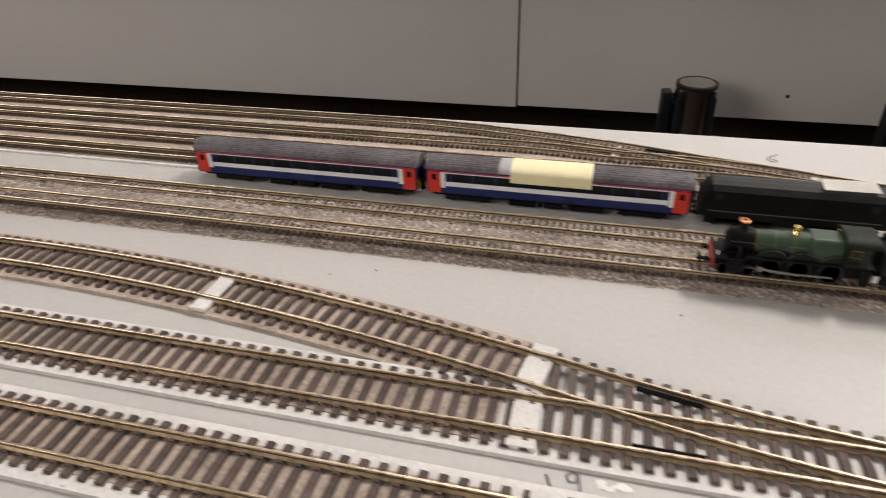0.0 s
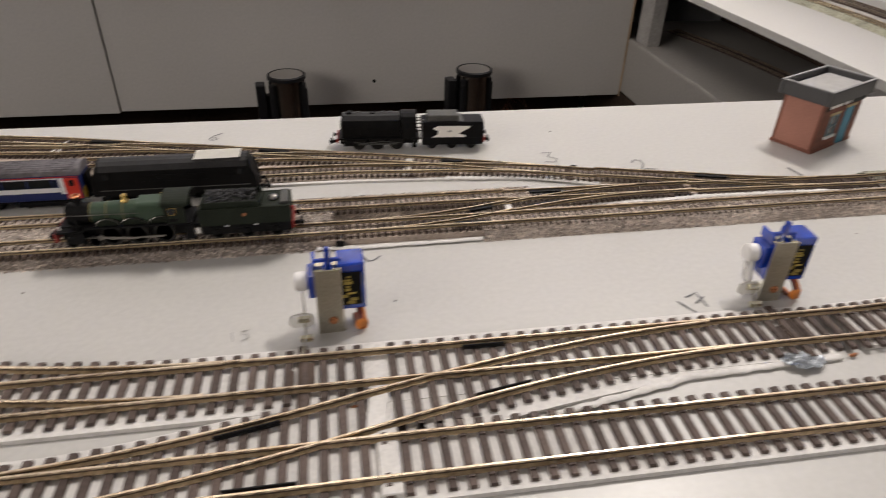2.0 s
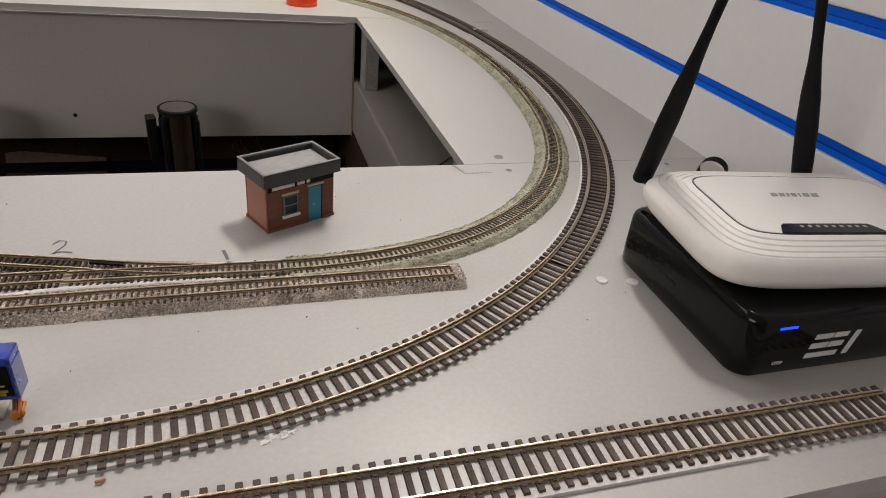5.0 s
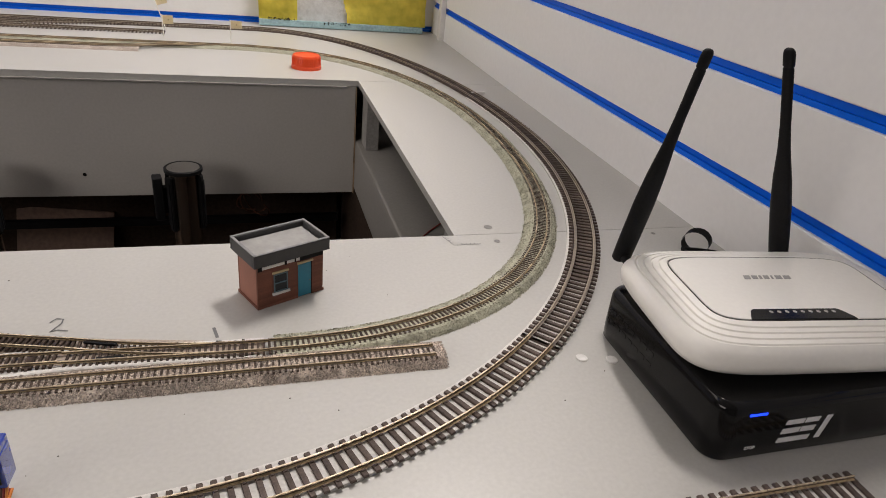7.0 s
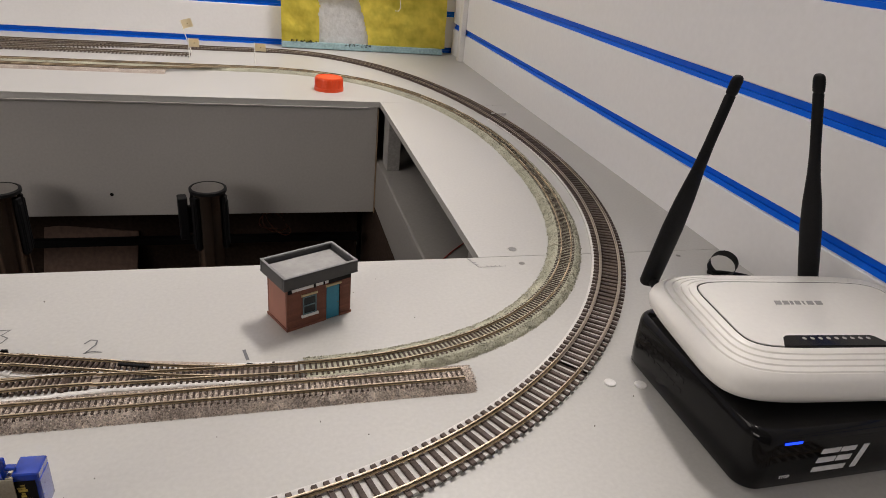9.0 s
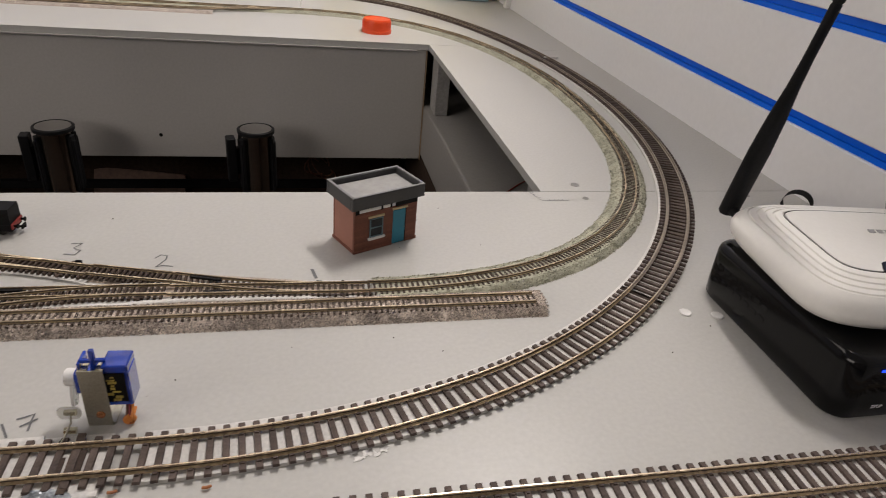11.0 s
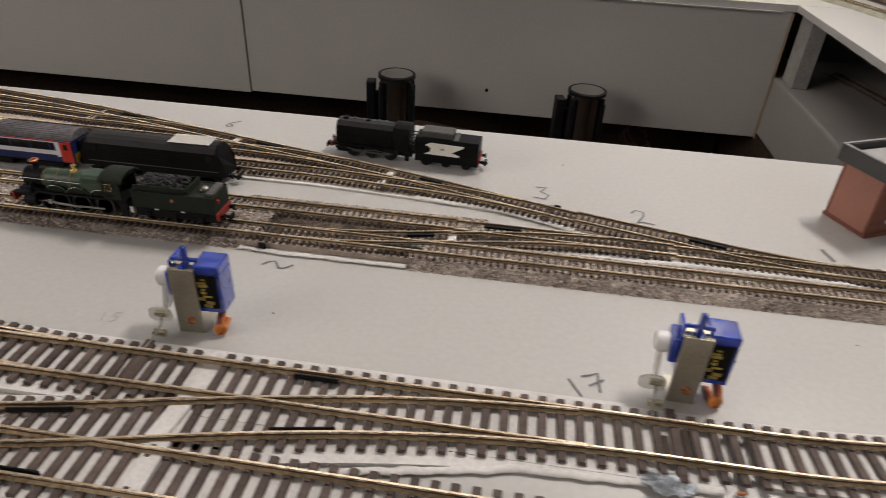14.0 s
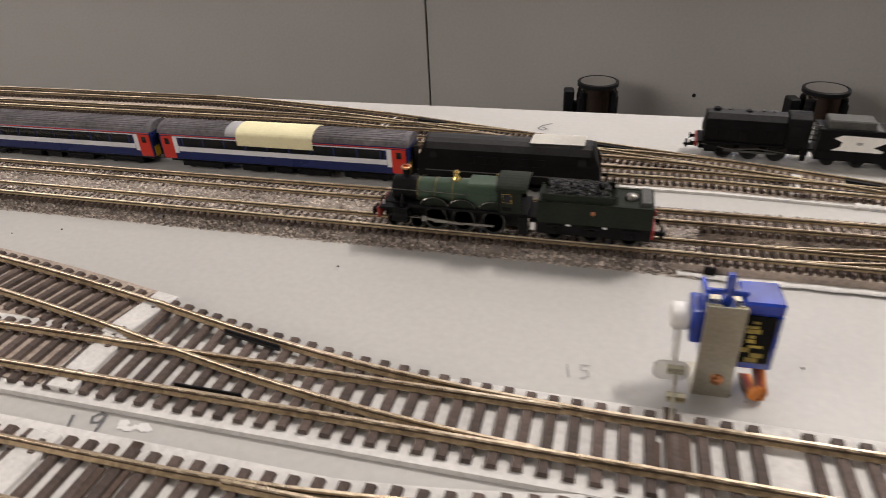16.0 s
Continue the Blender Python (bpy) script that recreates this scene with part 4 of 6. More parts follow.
    side = [(-0.0088, 0.0096), (-0.0088, 0.0188), (-0.0092, 0.0192), (-0.0084, 0.0194), (-0.0080, 0.0190), (0.0080, 0.0190), (0.0084, 0.0194), (0.0092, 0.0192), (0.0088, 0.0188), (0.0088, 0.0096)]
    tank = part("tender_tank", prism(side, x0, x0 + 0.0500, "x"), "loco_dark", t)
    part("footplate", box(x0 - 0.0045, x0 + 0.0005, -0.0070, 0.0070, 0.0100, 0.0108), "loco_black", t)
    part("fall_plate", box(x0 - 0.0040, x0 - 0.0005, -0.0060, 0.0060, 0.0040, 0.0075), "rod", t)
    for s in (-1, 1):
        part("fender", box(x0 + 0.0015, x0 + 0.0330, s * 0.0078 - 0.0003, s * 0.0078 + 0.0003, 0.0190, 0.0222, 0.0002), "loco_dark", tank)
        part("crest", cyl((x0 + 0.0245, s * 0.0088, 0.0152), (x0 + 0.0245, s * 0.00895, 0.0152), 0.0010, seg=12), "rust", tank)
        part("step", box(x0 - 0.0026, x0 - 0.0008, s * 0.0084 - 0.0004, s * 0.0084 + 0.0004, 0.0055, 0.0090, 0.0002), "white" if s < 0 else "loco_black", t)
        for x in (x0 + 0.0080, x0 + 0.0245, x0 + 0.0410):
            wheel(t, x, s * 0.0046, 0.0043, False, "tender_wheel")
            part("axlebox", box(x - 0.0013, x + 0.0013, s * 0.0083 - 0.0006, s * 0.0083 + 0.0006, 0.0042, 0.0074, 0.0003), "loco_black", t)
            part("spring", box(x - 0.0036, x + 0.0036, s * 0.0083 - 0.0004, s * 0.0083 + 0.0004, 0.0076, 0.0088, 0.0003), "loco_black", t)
        for x in (x0 + 0.0130, x0 + 0.0290):
            part("brake_hanger", box(x, x + 0.0020, s * 0.0085 - 0.0002, s * 0.0085 + 0.0002, 0.0086, 0.0093), "white" if s < 0 else "loco_black", t)
    rng = random.Random(3)
    bm = bmesh.new()
    for _ in range(260):
        u, v = rng.uniform(0.004, 0.031), rng.uniform(-0.0070, 0.0070)
        r = rng.uniform(0.0006, 0.0013)
        top = 0.0202 + 0.0034 * (1 - (v / 0.0085) ** 2) * min(1, (0.035 - u) / 0.007)
        b2 = bmesh.new()
        bmesh.ops.create_icosphere(b2, subdivisions=1, radius=r, matrix=pose(x0 + u, v, top, rng.uniform(0, 90), rng.uniform(0, 90), 0) @ Matrix.Diagonal((1, 0.8, 0.7, 1)))
        join(bm, b2)
    part("coal", bm, "coal", tank, "heap of black coal")
    part("coal_bulkhead", box(x0 + 0.0335, x0 + 0.0343, -0.0078, 0.0078, 0.0188, 0.0228, 0.0002), "loco_dark", tank)
    part("filler_dome", lathe([(0.0030, -0.0002), (0.0030, 0.0006), (0.0024, 0.0016), (0.0010, 0.0022), (0, 0.0023)], 20, pose(x0 + 0.0405, 0, 0.0190)), "rod", tank, "pale metal filler dome", smooth=50)
    part("tool_box", box(x0 + 0.0445, x0 + 0.0490, -0.0072, 0.0072, 0.0189, 0.0208, 0.0003), "loco_grey", tank)
    part("tender_beam", box(x0 + 0.0500, x0 + 0.0512, -0.0086, 0.0086, 0.0056, 0.0098, 0.0002), "red", t, "red buffer beam")
    buffers(t, x0 + 0.0512, 1)
    coupling(t, x0 + 0.0505, 1)
    part("lamp", box(x0 + 0.0502, x0 + 0.0514, -0.0062, -0.0048, 0.0150, 0.0170, 0.0002), "red", tank)
    return t


def black_loco(m):
    t = empty("freight_locomotive", m, "black boxy model freight locomotive with tender parked on the bare board", "model locomotive")
    part("frame", box(0.003, 0.060, -0.0046, 0.0046, 0.0040, 0.0085, 0.0003), "loco_black", t)
    part("running_plate", box(0.002, 0.061, -0.0088, 0.0088, 0.0085, 0.0095, 0.0002), "loco_black", t)
    out = [(-0.0074, 0.0093), (-0.0076, 0.0170), (-0.0066, 0.0212), (-0.0040, 0.0238), (0, 0.0245), (0.0040, 0.0238), (0.0066, 0.0212), (0.0076, 0.0170), (0.0074, 0.0093)]
    part("boiler_casing", prism(out, 0.0050, 0.0470, "x", bevel=0.0005), "loco_black", t)
    for x in (0.0185, 0.0300):
        part("casing_band", prism([(u * 1.01, v + 0.00005) for u, v in out[1:-1]], x, x + 0.0005, "x"), "loco_black", t)
    part("smokebox_door", lathe([(0, -0.0012), (0.0030, -0.0009), (0.0052, 0.0), (0.0052, 0.0006)], 24, Matrix.Translation((0.0048, 0, 0.0160)) @ pose(0, 0, 0, 0, 90, 0)), "loco_black", t, smooth=40)
    part("chimney", lathe([(0.0023, -0.0006), (0.0021, 0.0014), (0.0016, 0.0015), (0, 0.0009)], 18, pose(0.0105, 0, 0.0243)), "loco_black", t, smooth=40)
    part("dome", lathe([(0.0021, -0.0006), (0.0019, 0.0008), (0.0010, 0.0012), (0, 0.0012)], 18, pose(0.0270, 0, 0.0243)), "loco_black", t, smooth=40)
    cab = part("cab", prism([(-0.0088, 0.0093), (-0.0088, 0.0205), (-0.0070, 0.0238), (-0.0036, 0.0255), (0, 0.0260), (0.0036, 0.0255), (0.0070, 0.0238), (0.0088, 0.0205), (0.0088, 0.0093)], 0.0472, 0.0585, "x", bevel=0.0003), "loco_black", t)
    for s in (-1, 1):
        part("cab_window", box(0.0500, 0.0530, s * 0.0089 - 0.0001, s * 0.0089 + 0.0001, 0.0165, 0.0200), "pane", cab)
        part("cylinder", cyl((0.006, s * 0.0070, 0.0060), (0.0130, s * 0.0070, 0.0060), 0.0024, seg=16), "loco_black", t, smooth=40)
        part("footstep", box(0.0555, 0.0585, s * 0.0082 - 0.0004, s * 0.0082 + 0.0004, 0.0025, 0.0086), "loco_black", t)
        part("coupling_rod", box(0.0165, 0.0440, s * 0.0073 - 0.0003, s * 0.0073 + 0.0003, 0.0042, 0.0052), "loco_grey", t)
        for x in (0.0165, 0.0300, 0.0440):
            wheel(t, x, s * 0.0046, 0.0052, True, "driving_wheel")
    part("buffer_beam", box(0.0008, 0.0022, -0.0086, 0.0086, 0.0062, 0.0092, 0.0002), "red", t, "red buffer beam")
    buffers(t, 0.0008, -1)
    for s in (-1, 1):
        part("sand_pipe", tube([(0.004, s * 0.0084, 0.0080), (0.020, s * 0.0086, 0.0060), (0.034, s * 0.0086, 0.0072), (0.047, s * 0.0086, 0.0060)], 0.0003, 6), "loco_grey", t)
        for x in (0.0120, 0.0235, 0.0360):
            part("casing_cover", box(x, x + 0.0055, s * 0.0075 - 0.0004, s * 0.0075 + 0.0004, 0.0105, 0.0165, 0.0003), "loco_black", t)
    for x in (0.0170, 0.0345, 0.0400):
        part("roof_fitting", cyl((x, 0.001, 0.0240), (x, 0.001, 0.0252), 0.0012, seg=10), "loco_grey", t)
    coupling(t, 0.001, -1)
    x0 = 0.0625
    part("tender_frame", box(x0, x0 + 0.0450, -0.0078, 0.0078, 0.0036, 0.0092, 0.0003), "loco_black", t)
    tank = part("tender_tank", prism([(-0.0086, 0.0090), (-0.0086, 0.0178), (-0.0076, 0.0200), (0.0076, 0.0200), (0.0086, 0.0178), (0.0086, 0.0090)], x0, x0 + 0.0450, "x", bevel=0.0002), "loco_black", t)
    part("coal_space", box(x0 + 0.004, x0 + 0.0265, -0.0060, 0.0060, 0.0195, 0.0242, 0.0006), "loco_grey", tank, "grey plain coal space cover")
    part("tank_lid", box(x0 + 0.0270, x0 + 0.0300, -0.0074, 0.0074, 0.0199, 0.0206, 0.0002), "loco_grey", tank)
    for s in (-1, 1):
        face = [(x0 + a, z) for a, z in ((0.0070, 0.0096), (0.0112, 0.0117), (0.0116, 0.0142), (0.0076, 0.0158), (0.0112, 0.0177), (0.0350, 0.0174), (0.0346, 0.0163), (0.0266, 0.0121), (0.0318, 0.0106), (0.0313, 0.0095))]
        part("label_patch", prism(face, s * 0.0087, s * 0.0089, "y"), "paper", tank, "torn white paper label")
        part("label_print", box(x0 + 0.0185, x0 + 0.0212, s * 0.00895 - 0.0001, s * 0.00895 + 0.0001, 0.0132, 0.0146), "print_grey", tank)
        for x in (x0 + 0.0075, x0 + 0.0220, x0 + 0.0365):
            wheel(t, x, s * 0.0046, 0.0038, False, "tender_wheel")
    part("drawbar", box(x0 - 0.0042, x0 + 0.001, -0.0010, 0.0010, 0.0050, 0.0060), "rod", t)
    for k, (ya, za) in enumerate(((-0.0056, 0.0205), (-0.0050, 0.0180), (-0.0060, 0.0155), (-0.0048, 0.0125), (0.0030, 0.0190))):
        part("coupling_wire", tube([(x0 - 0.0060, ya + 0.001, za - 0.0012), (x0 - 0.0030, ya, za + 0.0006), (x0 + 0.0012, ya + 0.0006, za)], 0.00042, 6), "rod", t, "bright bare wire")
    part("casing_top", prism([(u * 1.004, v + 0.0002) for u, v in out[2:-2]], 0.0056, 0.0464, "x"), "diesel_roof", t, "dull grey top of the boiler casing")
    part("tender_beam", box(x0 + 0.0450, x0 + 0.0460, -0.0084, 0.0084, 0.0054, 0.0094, 0.0002), "red", t, "red buffer beam")
    buffers(t, x0 + 0.0460, 1)
    coupling(t, x0 + 0.0450, 1)
    return t


def diesel_loco(m):
    t = empty("diesel_locomotive", m, "black model diesel locomotive with white paper taped on its roof", "model locomotive")
    L = 0.0950
    out = [(-0.0088, 0.0068), (-0.0090, 0.0165), (-0.0084, 0.0215), (-0.0066, 0.0246), (-0.0036, 0.0260), (0, 0.0264), (0.0036, 0.0260), (0.0066, 0.0246), (0.0084, 0.0215), (0.0090, 0.0165), (0.0088, 0.0068)]
    bm = prism(out, 0.0, L, "x")
    for v in bm.verts:
        k = (v.co.z - 0.0145) / 0.012
        if k > 0:
            v.co.x += (0.0055 * k if v.co.x < L / 2 else -0.0055 * k)
        if abs(v.co.y) > 0.006:
            v.co.x += 0.0014 if v.co.x < L / 2 else -0.0014
    body = part("body", bm, "loco_black", t)
    roof = [(u * 1.004, v + 0.0002) for u, v in out[2:-2]]
    part("roof", prism(roof, 0.0068, L - 0.0068, "x"), "diesel_roof", body, "dull dark grey roof")
    part("underframe", box(0.010, L - 0.010, -0.0080, 0.0080, 0.0030, 0.0069, 0.0004), "loco_black", t)
    for s in (-1, 1):
        for k in range(6):
            part("grille", box(0.026 + 0.007 * k, 0.0315 + 0.007 * k, s * 0.0090 - 0.0002, s * 0.0090 + 0.0002, 0.0150, 0.0190, 0.0001), "loco_black", body)
        part("cab_window", box(0.0085, 0.0125, s * 0.0088 - 0.0003, s * 0.0088 + 0.0003, 0.0170, 0.0205), "pane", body)
        part("cab_window", box(L - 0.0125, L - 0.0085, s * 0.0088 - 0.0003, s * 0.0088 + 0.0003, 0.0170, 0.0205), "pane", body)
        part("waist_line", box(0.006, L - 0.006, s * 0.00905 - 0.0001, s * 0.00905 + 0.0001, 0.0100, 0.0105), "loco_grey", body)
    for c in (0.022, L - 0.022):
        bg = part("bogie", box(c - 0.016, c + 0.016, -0.0066, 0.0066, 0.0022, 0.0058, 0.0004), "loco_black", t)
        for s in (-1, 1):
            part("bogie_side", box(c - 0.017, c + 0.017, s * 0.0074 - 0.0006, s * 0.0074 + 0.0006, 0.0020, 0.0056, 0.0003), "loco_black", bg)
            for x in (c - 0.011, c, c + 0.011):
                wheel(bg, x, s * 0.0046, 0.0035)
    for x, w in ((0.0012, -1), (L - 0.0012, 1)):
        buffers(t, x, w)
        coupling(t, x, w)
    bm = bmesh.new()
    vs = [bm.verts.new(v) for v in ((0, -0.0078, 0), (0.026, -0.0075, 0.0001), (0.0262, 0.005, 0.0006), (0.0005, 0.0052, 0.0003))]
    bm.faces.new(vs)
    bmesh.ops.solidify(bm, geom=bm.faces[:], thickness=0.0006)
    part("roof_paper", moved(bm, pose(0.0590, 0, 0.0272, 0, 0, 0)), "paper", body, "white paper slip on the roof")
    return t


def coach(m, label, taped=False):
    t = empty("passenger_coach", m, label, "model coach", "coaches in the train")
    L = 0.1505
    out = [(-0.0088, 0.0060), (-0.0093, 0.0120), (-0.0090, 0.0205), (-0.0084, 0.0218), (0.0084, 0.0218), (0.0090, 0.0205), (0.0093, 0.0120), (0.0088, 0.0060)]
    body = part("body", prism(out, 0.001, L - 0.001, "x", bevel=0.0002), "coach_blue", t)
    ro = [(-0.0090, 0.0213)] + [(u, v) for u, v in arc(0.0178, 0.0217, 0.0262, 14)] + [(0.0090, 0.0213)]
    roof = part("roof", prism(ro, 0.0005, L - 0.0005, "x"), "coach_roof", body, "ribbed mid-grey roof")
    for k in range(2, 13):
        u, v = arc(0.0178, 0.0217, 0.0262, 14)[k]
        part("roof_rib", tube([(0.004, u, v), (L - 0.004, u, v)], 0.00028, 5), "coach_roof", roof)
    for s in (-1, 1):
        part("window_band", prism(rounded(L - 0.028, 0.0052, 0.0018, 4, L / 2, 0.0168), s * 0.0090, s * 0.0094, "y"), "pane", body, "long dark window band")
        n = 9
        for k in range(n + 1):
            x = 0.016 + (L - 0.032) * k / n
            part("window_pillar", box(x - 0.0004, x + 0.0004, s * 0.0093 - 0.0002, s * 0.0093 + 0.0003, 0.0146, 0.0190), "coach_blue", body)
        part("white_band", box(0.0128, L - 0.0128, s * 0.0093 - 0.0002, s * 0.0093 + 0.0002, 0.0112, 0.0140), "coach_white", body, "white waist band")
        part("gutter_band", box(0.002, L - 0.002, s * 0.0090 - 0.0003, s * 0.0090 + 0.0003, 0.0203, 0.0207), "coach_red", body)
        part("upper_band", box(0.0128, L - 0.0128, s * 0.0091 - 0.0003, s * 0.0091 + 0.0002, 0.0193, 0.0199), "coach_white", body)
        for a, b, e in ((0.002, 0.0098, 0.0125), (L - 0.0098, L - 0.002, L - 0.0125)):
            part("door", box(a, b, s * 0.0093 - 0.0002, s * 0.0093 + 0.0003, 0.0066, 0.0198, 0.0001), "coach_red", body, "bright red door")
            part("door_window", box(a + 0.0025, b - 0.0025, s * 0.0095 - 0.0001, s * 0.0095 + 0.0002, 0.0150, 0.0185), "pane", body)
            part("door_surround", box(min(b, e) if a < 0.05 else e, max(b, e) if a < 0.05 else a, s * 0.0093 - 0.0002, s * 0.0093 + 0.0002, 0.0100, 0.0199), "coach_white", body)
    for x, d in ((0.0, 1), (L, -1)):
        part("gangway", box(min(x, x + d * 0.0012) - (0.001 if d > 0 else -0.001), max(x, x + d * 0.0012) - (0.001 if d > 0 else -0.001), -0.0046, 0.0046, 0.0062, 0.0205, 0.0003), "loco_black", t)
        part("end_panel", box(min(x + d * 0.0004, x + d * 0.0012), max(x + d * 0.0004, x + d * 0.0012), -0.0082, 0.0082, 0.0066, 0.0125), "yellow_end", t, "yellow coach end")
    part("underframe", box(0.004, L - 0.004, -0.0070, 0.0070, 0.0040, 0.0061, 0.0003), "loco_black", t)
    for k, (a, b) in enumerate(((0.050, 0.066), (0.070, 0.081), (0.085, 0.104))):
        part("equipment_box", box(a, b, -0.0078, 0.0078, 0.0012, 0.0042, 0.0003), "loco_black", t)
    for c in (0.025, L - 0.025):
        bg = part("bogie", box(c - 0.011, c + 0.011, -0.0060, 0.0060, 0.0020, 0.0042, 0.0003), "loco_black", t)
        for s in (-1, 1):
            part("bogie_side", box(c - 0.0135, c + 0.0135, s * 0.0072 - 0.0005, s * 0.0072 + 0.0005, 0.0016, 0.0042, 0.0003), "loco_black", bg)
            for x in (c - 0.0088, c + 0.0088):
                wheel(bg, x, s * 0.0046, 0.0031)
    coupling(t, 0.001, -1)
    coupling(t, L - 0.001, 1)
    if taped:
        tp = [(-0.0098, 0.0172)] + [(u * 1.09, v + 0.0006) for u, v in arc(0.0178, 0.0217, 0.0262, 14)] + [(0.0098, 0.0172)]
        tp += [(-u * 0.985, v - 0.0004) for u, v in tp]
        part("masking_tape", prism(tp, 0.0510, 0.0965, "x"), "masking", roof, "wide pale yellow masking tape over the roof")
        tq = [(u * 1.03, v + 0.0003) for u, v in arc(0.0178, 0.0217, 0.0262, 14)]
        tq += [(-u * 0.99, v - 0.0003) for u, v in tq]
        part("clear_tape", prism(tq, 0.0440, 0.0515, "x"), "clear_tape", roof, "strip of clear tape")
    return t


RAIL1 = NB + NN["tall"] + NN["rail"]
TRAIN_Y = -0.1188
steam_loco(pose(-0.6440, N1_Y, RAIL1) @ Matrix.Diagonal((0.885, 0.95, 0.98, 1)))
black_loco(pose(-0.5065, -0.0583, 0.0002, 0, 0, -3.6) @ Matrix.Diagonal((0.937, 0.95, 1, 1)))
diesel_loco(pose(-0.6450, TRAIN_Y, 0.0002) @ Matrix.Diagonal((0.985, 0.93, 0.97, 1)))
coach(pose(-0.7937, TRAIN_Y, 0.0002) @ Matrix.Diagonal((0.975, 0.93, 0.97, 1)), "blue and white model coach with masking tape on its roof", True)
coach(pose(-0.9440, TRAIN_Y, 0.0002) @ Matrix.Diagonal((0.975, 0.93, 0.97, 1)), "blue and white model coach with red doors, ribbed grey roof")


# ---- the brick hut ----
def hut():
    t = empty("signal_hut", pose(-0.178, -0.106, 0.0, 0, 0, 25.8), "small red brick model hut with flat grey roof and teal door", "model building")
    W, D, H = 0.0532, 0.0300, 0.0372
    part("front_wall", box(0, W, 0, 0.0020, 0, H, 0.0002), "brick", t)
    part("rear_wall", box(0, W, D - 0.002, D, 0, H, 0.0002), "brick", t)
    # side walls take the paler brick, with the light painted in
    part("side_wall", box(0, 0.0020, 0.0021, D - 0.0021, 0, H), "brick_lit", t, "brick side wall with the light on it put into its colour")
    part("side_wall", box(W - 0.002, W, 0.0021, D - 0.0021, 0, H), "brick_lit", t)
    bm = box(-0.0006, 0.0318, -0.0006, 0.0, 0, 0.0022)
    box(0.0432, W + 0.0006, -0.0006, 0.0, 0, 0.0022, bm=bm)
    box(-0.0006, 0.0, -0.0006, D + 0.0006, 0, 0.0022, bm=bm)
    part("plinth", bm, "brick", t)
    # courses of brick, barely proud of their joints
    for k in range(1, 18):
        z = 0.0022 + k * 0.00195
        bm = box(0.0, 0.0110, -0.00006, 0.0, z, z + 0.0018)
        if not 0.0105 < z < 0.0262:
            box(0.0110, 0.0250, -0.00006, 0.0, z, z + 0.0018, bm=bm)
        box(0.0250, 0.0318 if z < 0.0285 else W, -0.00006, 0.0, z, z + 0.0018, bm=bm)
        if z < 0.0285:
            box(0.0432, W, -0.00006, 0.0, z, z + 0.0018, bm=bm)
        part("brick_course", bm, "brick", t)
    door = part("door", box(0.0322, 0.0428, -0.0005, 0.0012, 0.0006, 0.0278, 0.0002), "teal", t, "teal painted door")
    part("door_edge", box(0.0428, 0.0433, -0.0007, 0.0, 0.0004, 0.0282), "loco_black", door)
    part("door_knob", cyl((0.0416, -0.0010, 0.013), (0.0416, -0.0005, 0.013), 0.0003, seg=8), "brass", door)
    win = part("window", box(0.0126, 0.0234, -0.0003, 0.0, 0.0108, 0.0252), "pane", t, "dark sash window")
    bm = box(0.0124, 0.0133, -0.0008, -0.0002, 0.0106, 0.0254)
    for a, b, c, d in ((0.0227, 0.0236, 0.0106, 0.0254), (0.0124, 0.0236, 0.0106, 0.0114), (0.0124, 0.0236, 0.0246, 0.0254), (0.0124, 0.0236, 0.0175, 0.0184)):
        box(a, b, -0.0008, -0.0002, c, d, bm=bm)
    part("window_frame", bm, "window_grey", win, "blue-grey sash frame")
    part("sill", box(0.0112, 0.0250, -0.0016, 0.0, 0.0086, 0.0106, 0.0002), "white", win, "white window sill")
    part("lintel", box(0.0112, 0.0246, -0.0009, 0.0, 0.0258, 0.0276, 0.0002), "lintel", t, "sandstone lintel")
    part("lintel", box(0.0314, 0.0446, -0.0009, 0.0, 0.0282, 0.0300, 0.0002), "lintel", t)
    sign = part("sign_board", box(0.0028, 0.0330, -0.0016, -0.0003, 0.0322, 0.0346, 0.0002), "white", t, "white name board with dark bars")
    for k, (a, b) in enumerate(((0.0000, 0.0030), (0.0206, 0.0222), (0.0285, 0.0298), (0.0328, 0.0520))):
        part("sign_bar", box(a, b, -0.0019, -0.0014, 0.0318, 0.0351), "loco_black", sign)
    for x in (0.0325, 0.0500):
        part("bracket", cyl((x, -0.0012, 0.0352), (x, -0.0012, 0.0366), 0.0008, seg=8), "loco_black", t)
    o = 0.0036
    rf = part("coping", prism([(-o, -o), (W + o, -o), (W + o, D + o), (-o, D + o)], H - 0.0012, H - 0.0002, "z"), "coping", t)
    z0, z1 = H - 0.0012, H + 0.0082
    bm = bmesh.new()
    for x0, x1, y0, y1 in ((-o, W + o, -o, -o + 0.0026), (-o, W + o, D + o - 0.0026, D + o), (-o, -o + 0.0026, -o + 0.0026, D + o - 0.0026), (W + o - 0.0026, W + o, -o + 0.0026, D + o - 0.0026)):
        box(x0, x1, y0, y1, z0, z1, 0.0008, bm=bm, seg=2)
    par = part("parapet", bm, "coping", t, "charcoal grey parapet")
    bm = bmesh.new()
    for x0, x1, y0, y1 in ((-o, W + o, -o, -o + 0.0020), (-o, W + o, D + o - 0.0020, D + o), (-o, -o + 0.0020, -o + 0.0021, D + o - 0.0021), (W + o - 0.0020, W + o, -o + 0.0021, D + o - 0.0021)):
        box(x0, x1, y0, y1, z1 + 0.0001, z1 + 0.0006, 0.0002, bm=bm)
    part("parapet_rim", bm, "rim", par, "worn pale rim of the parapet")
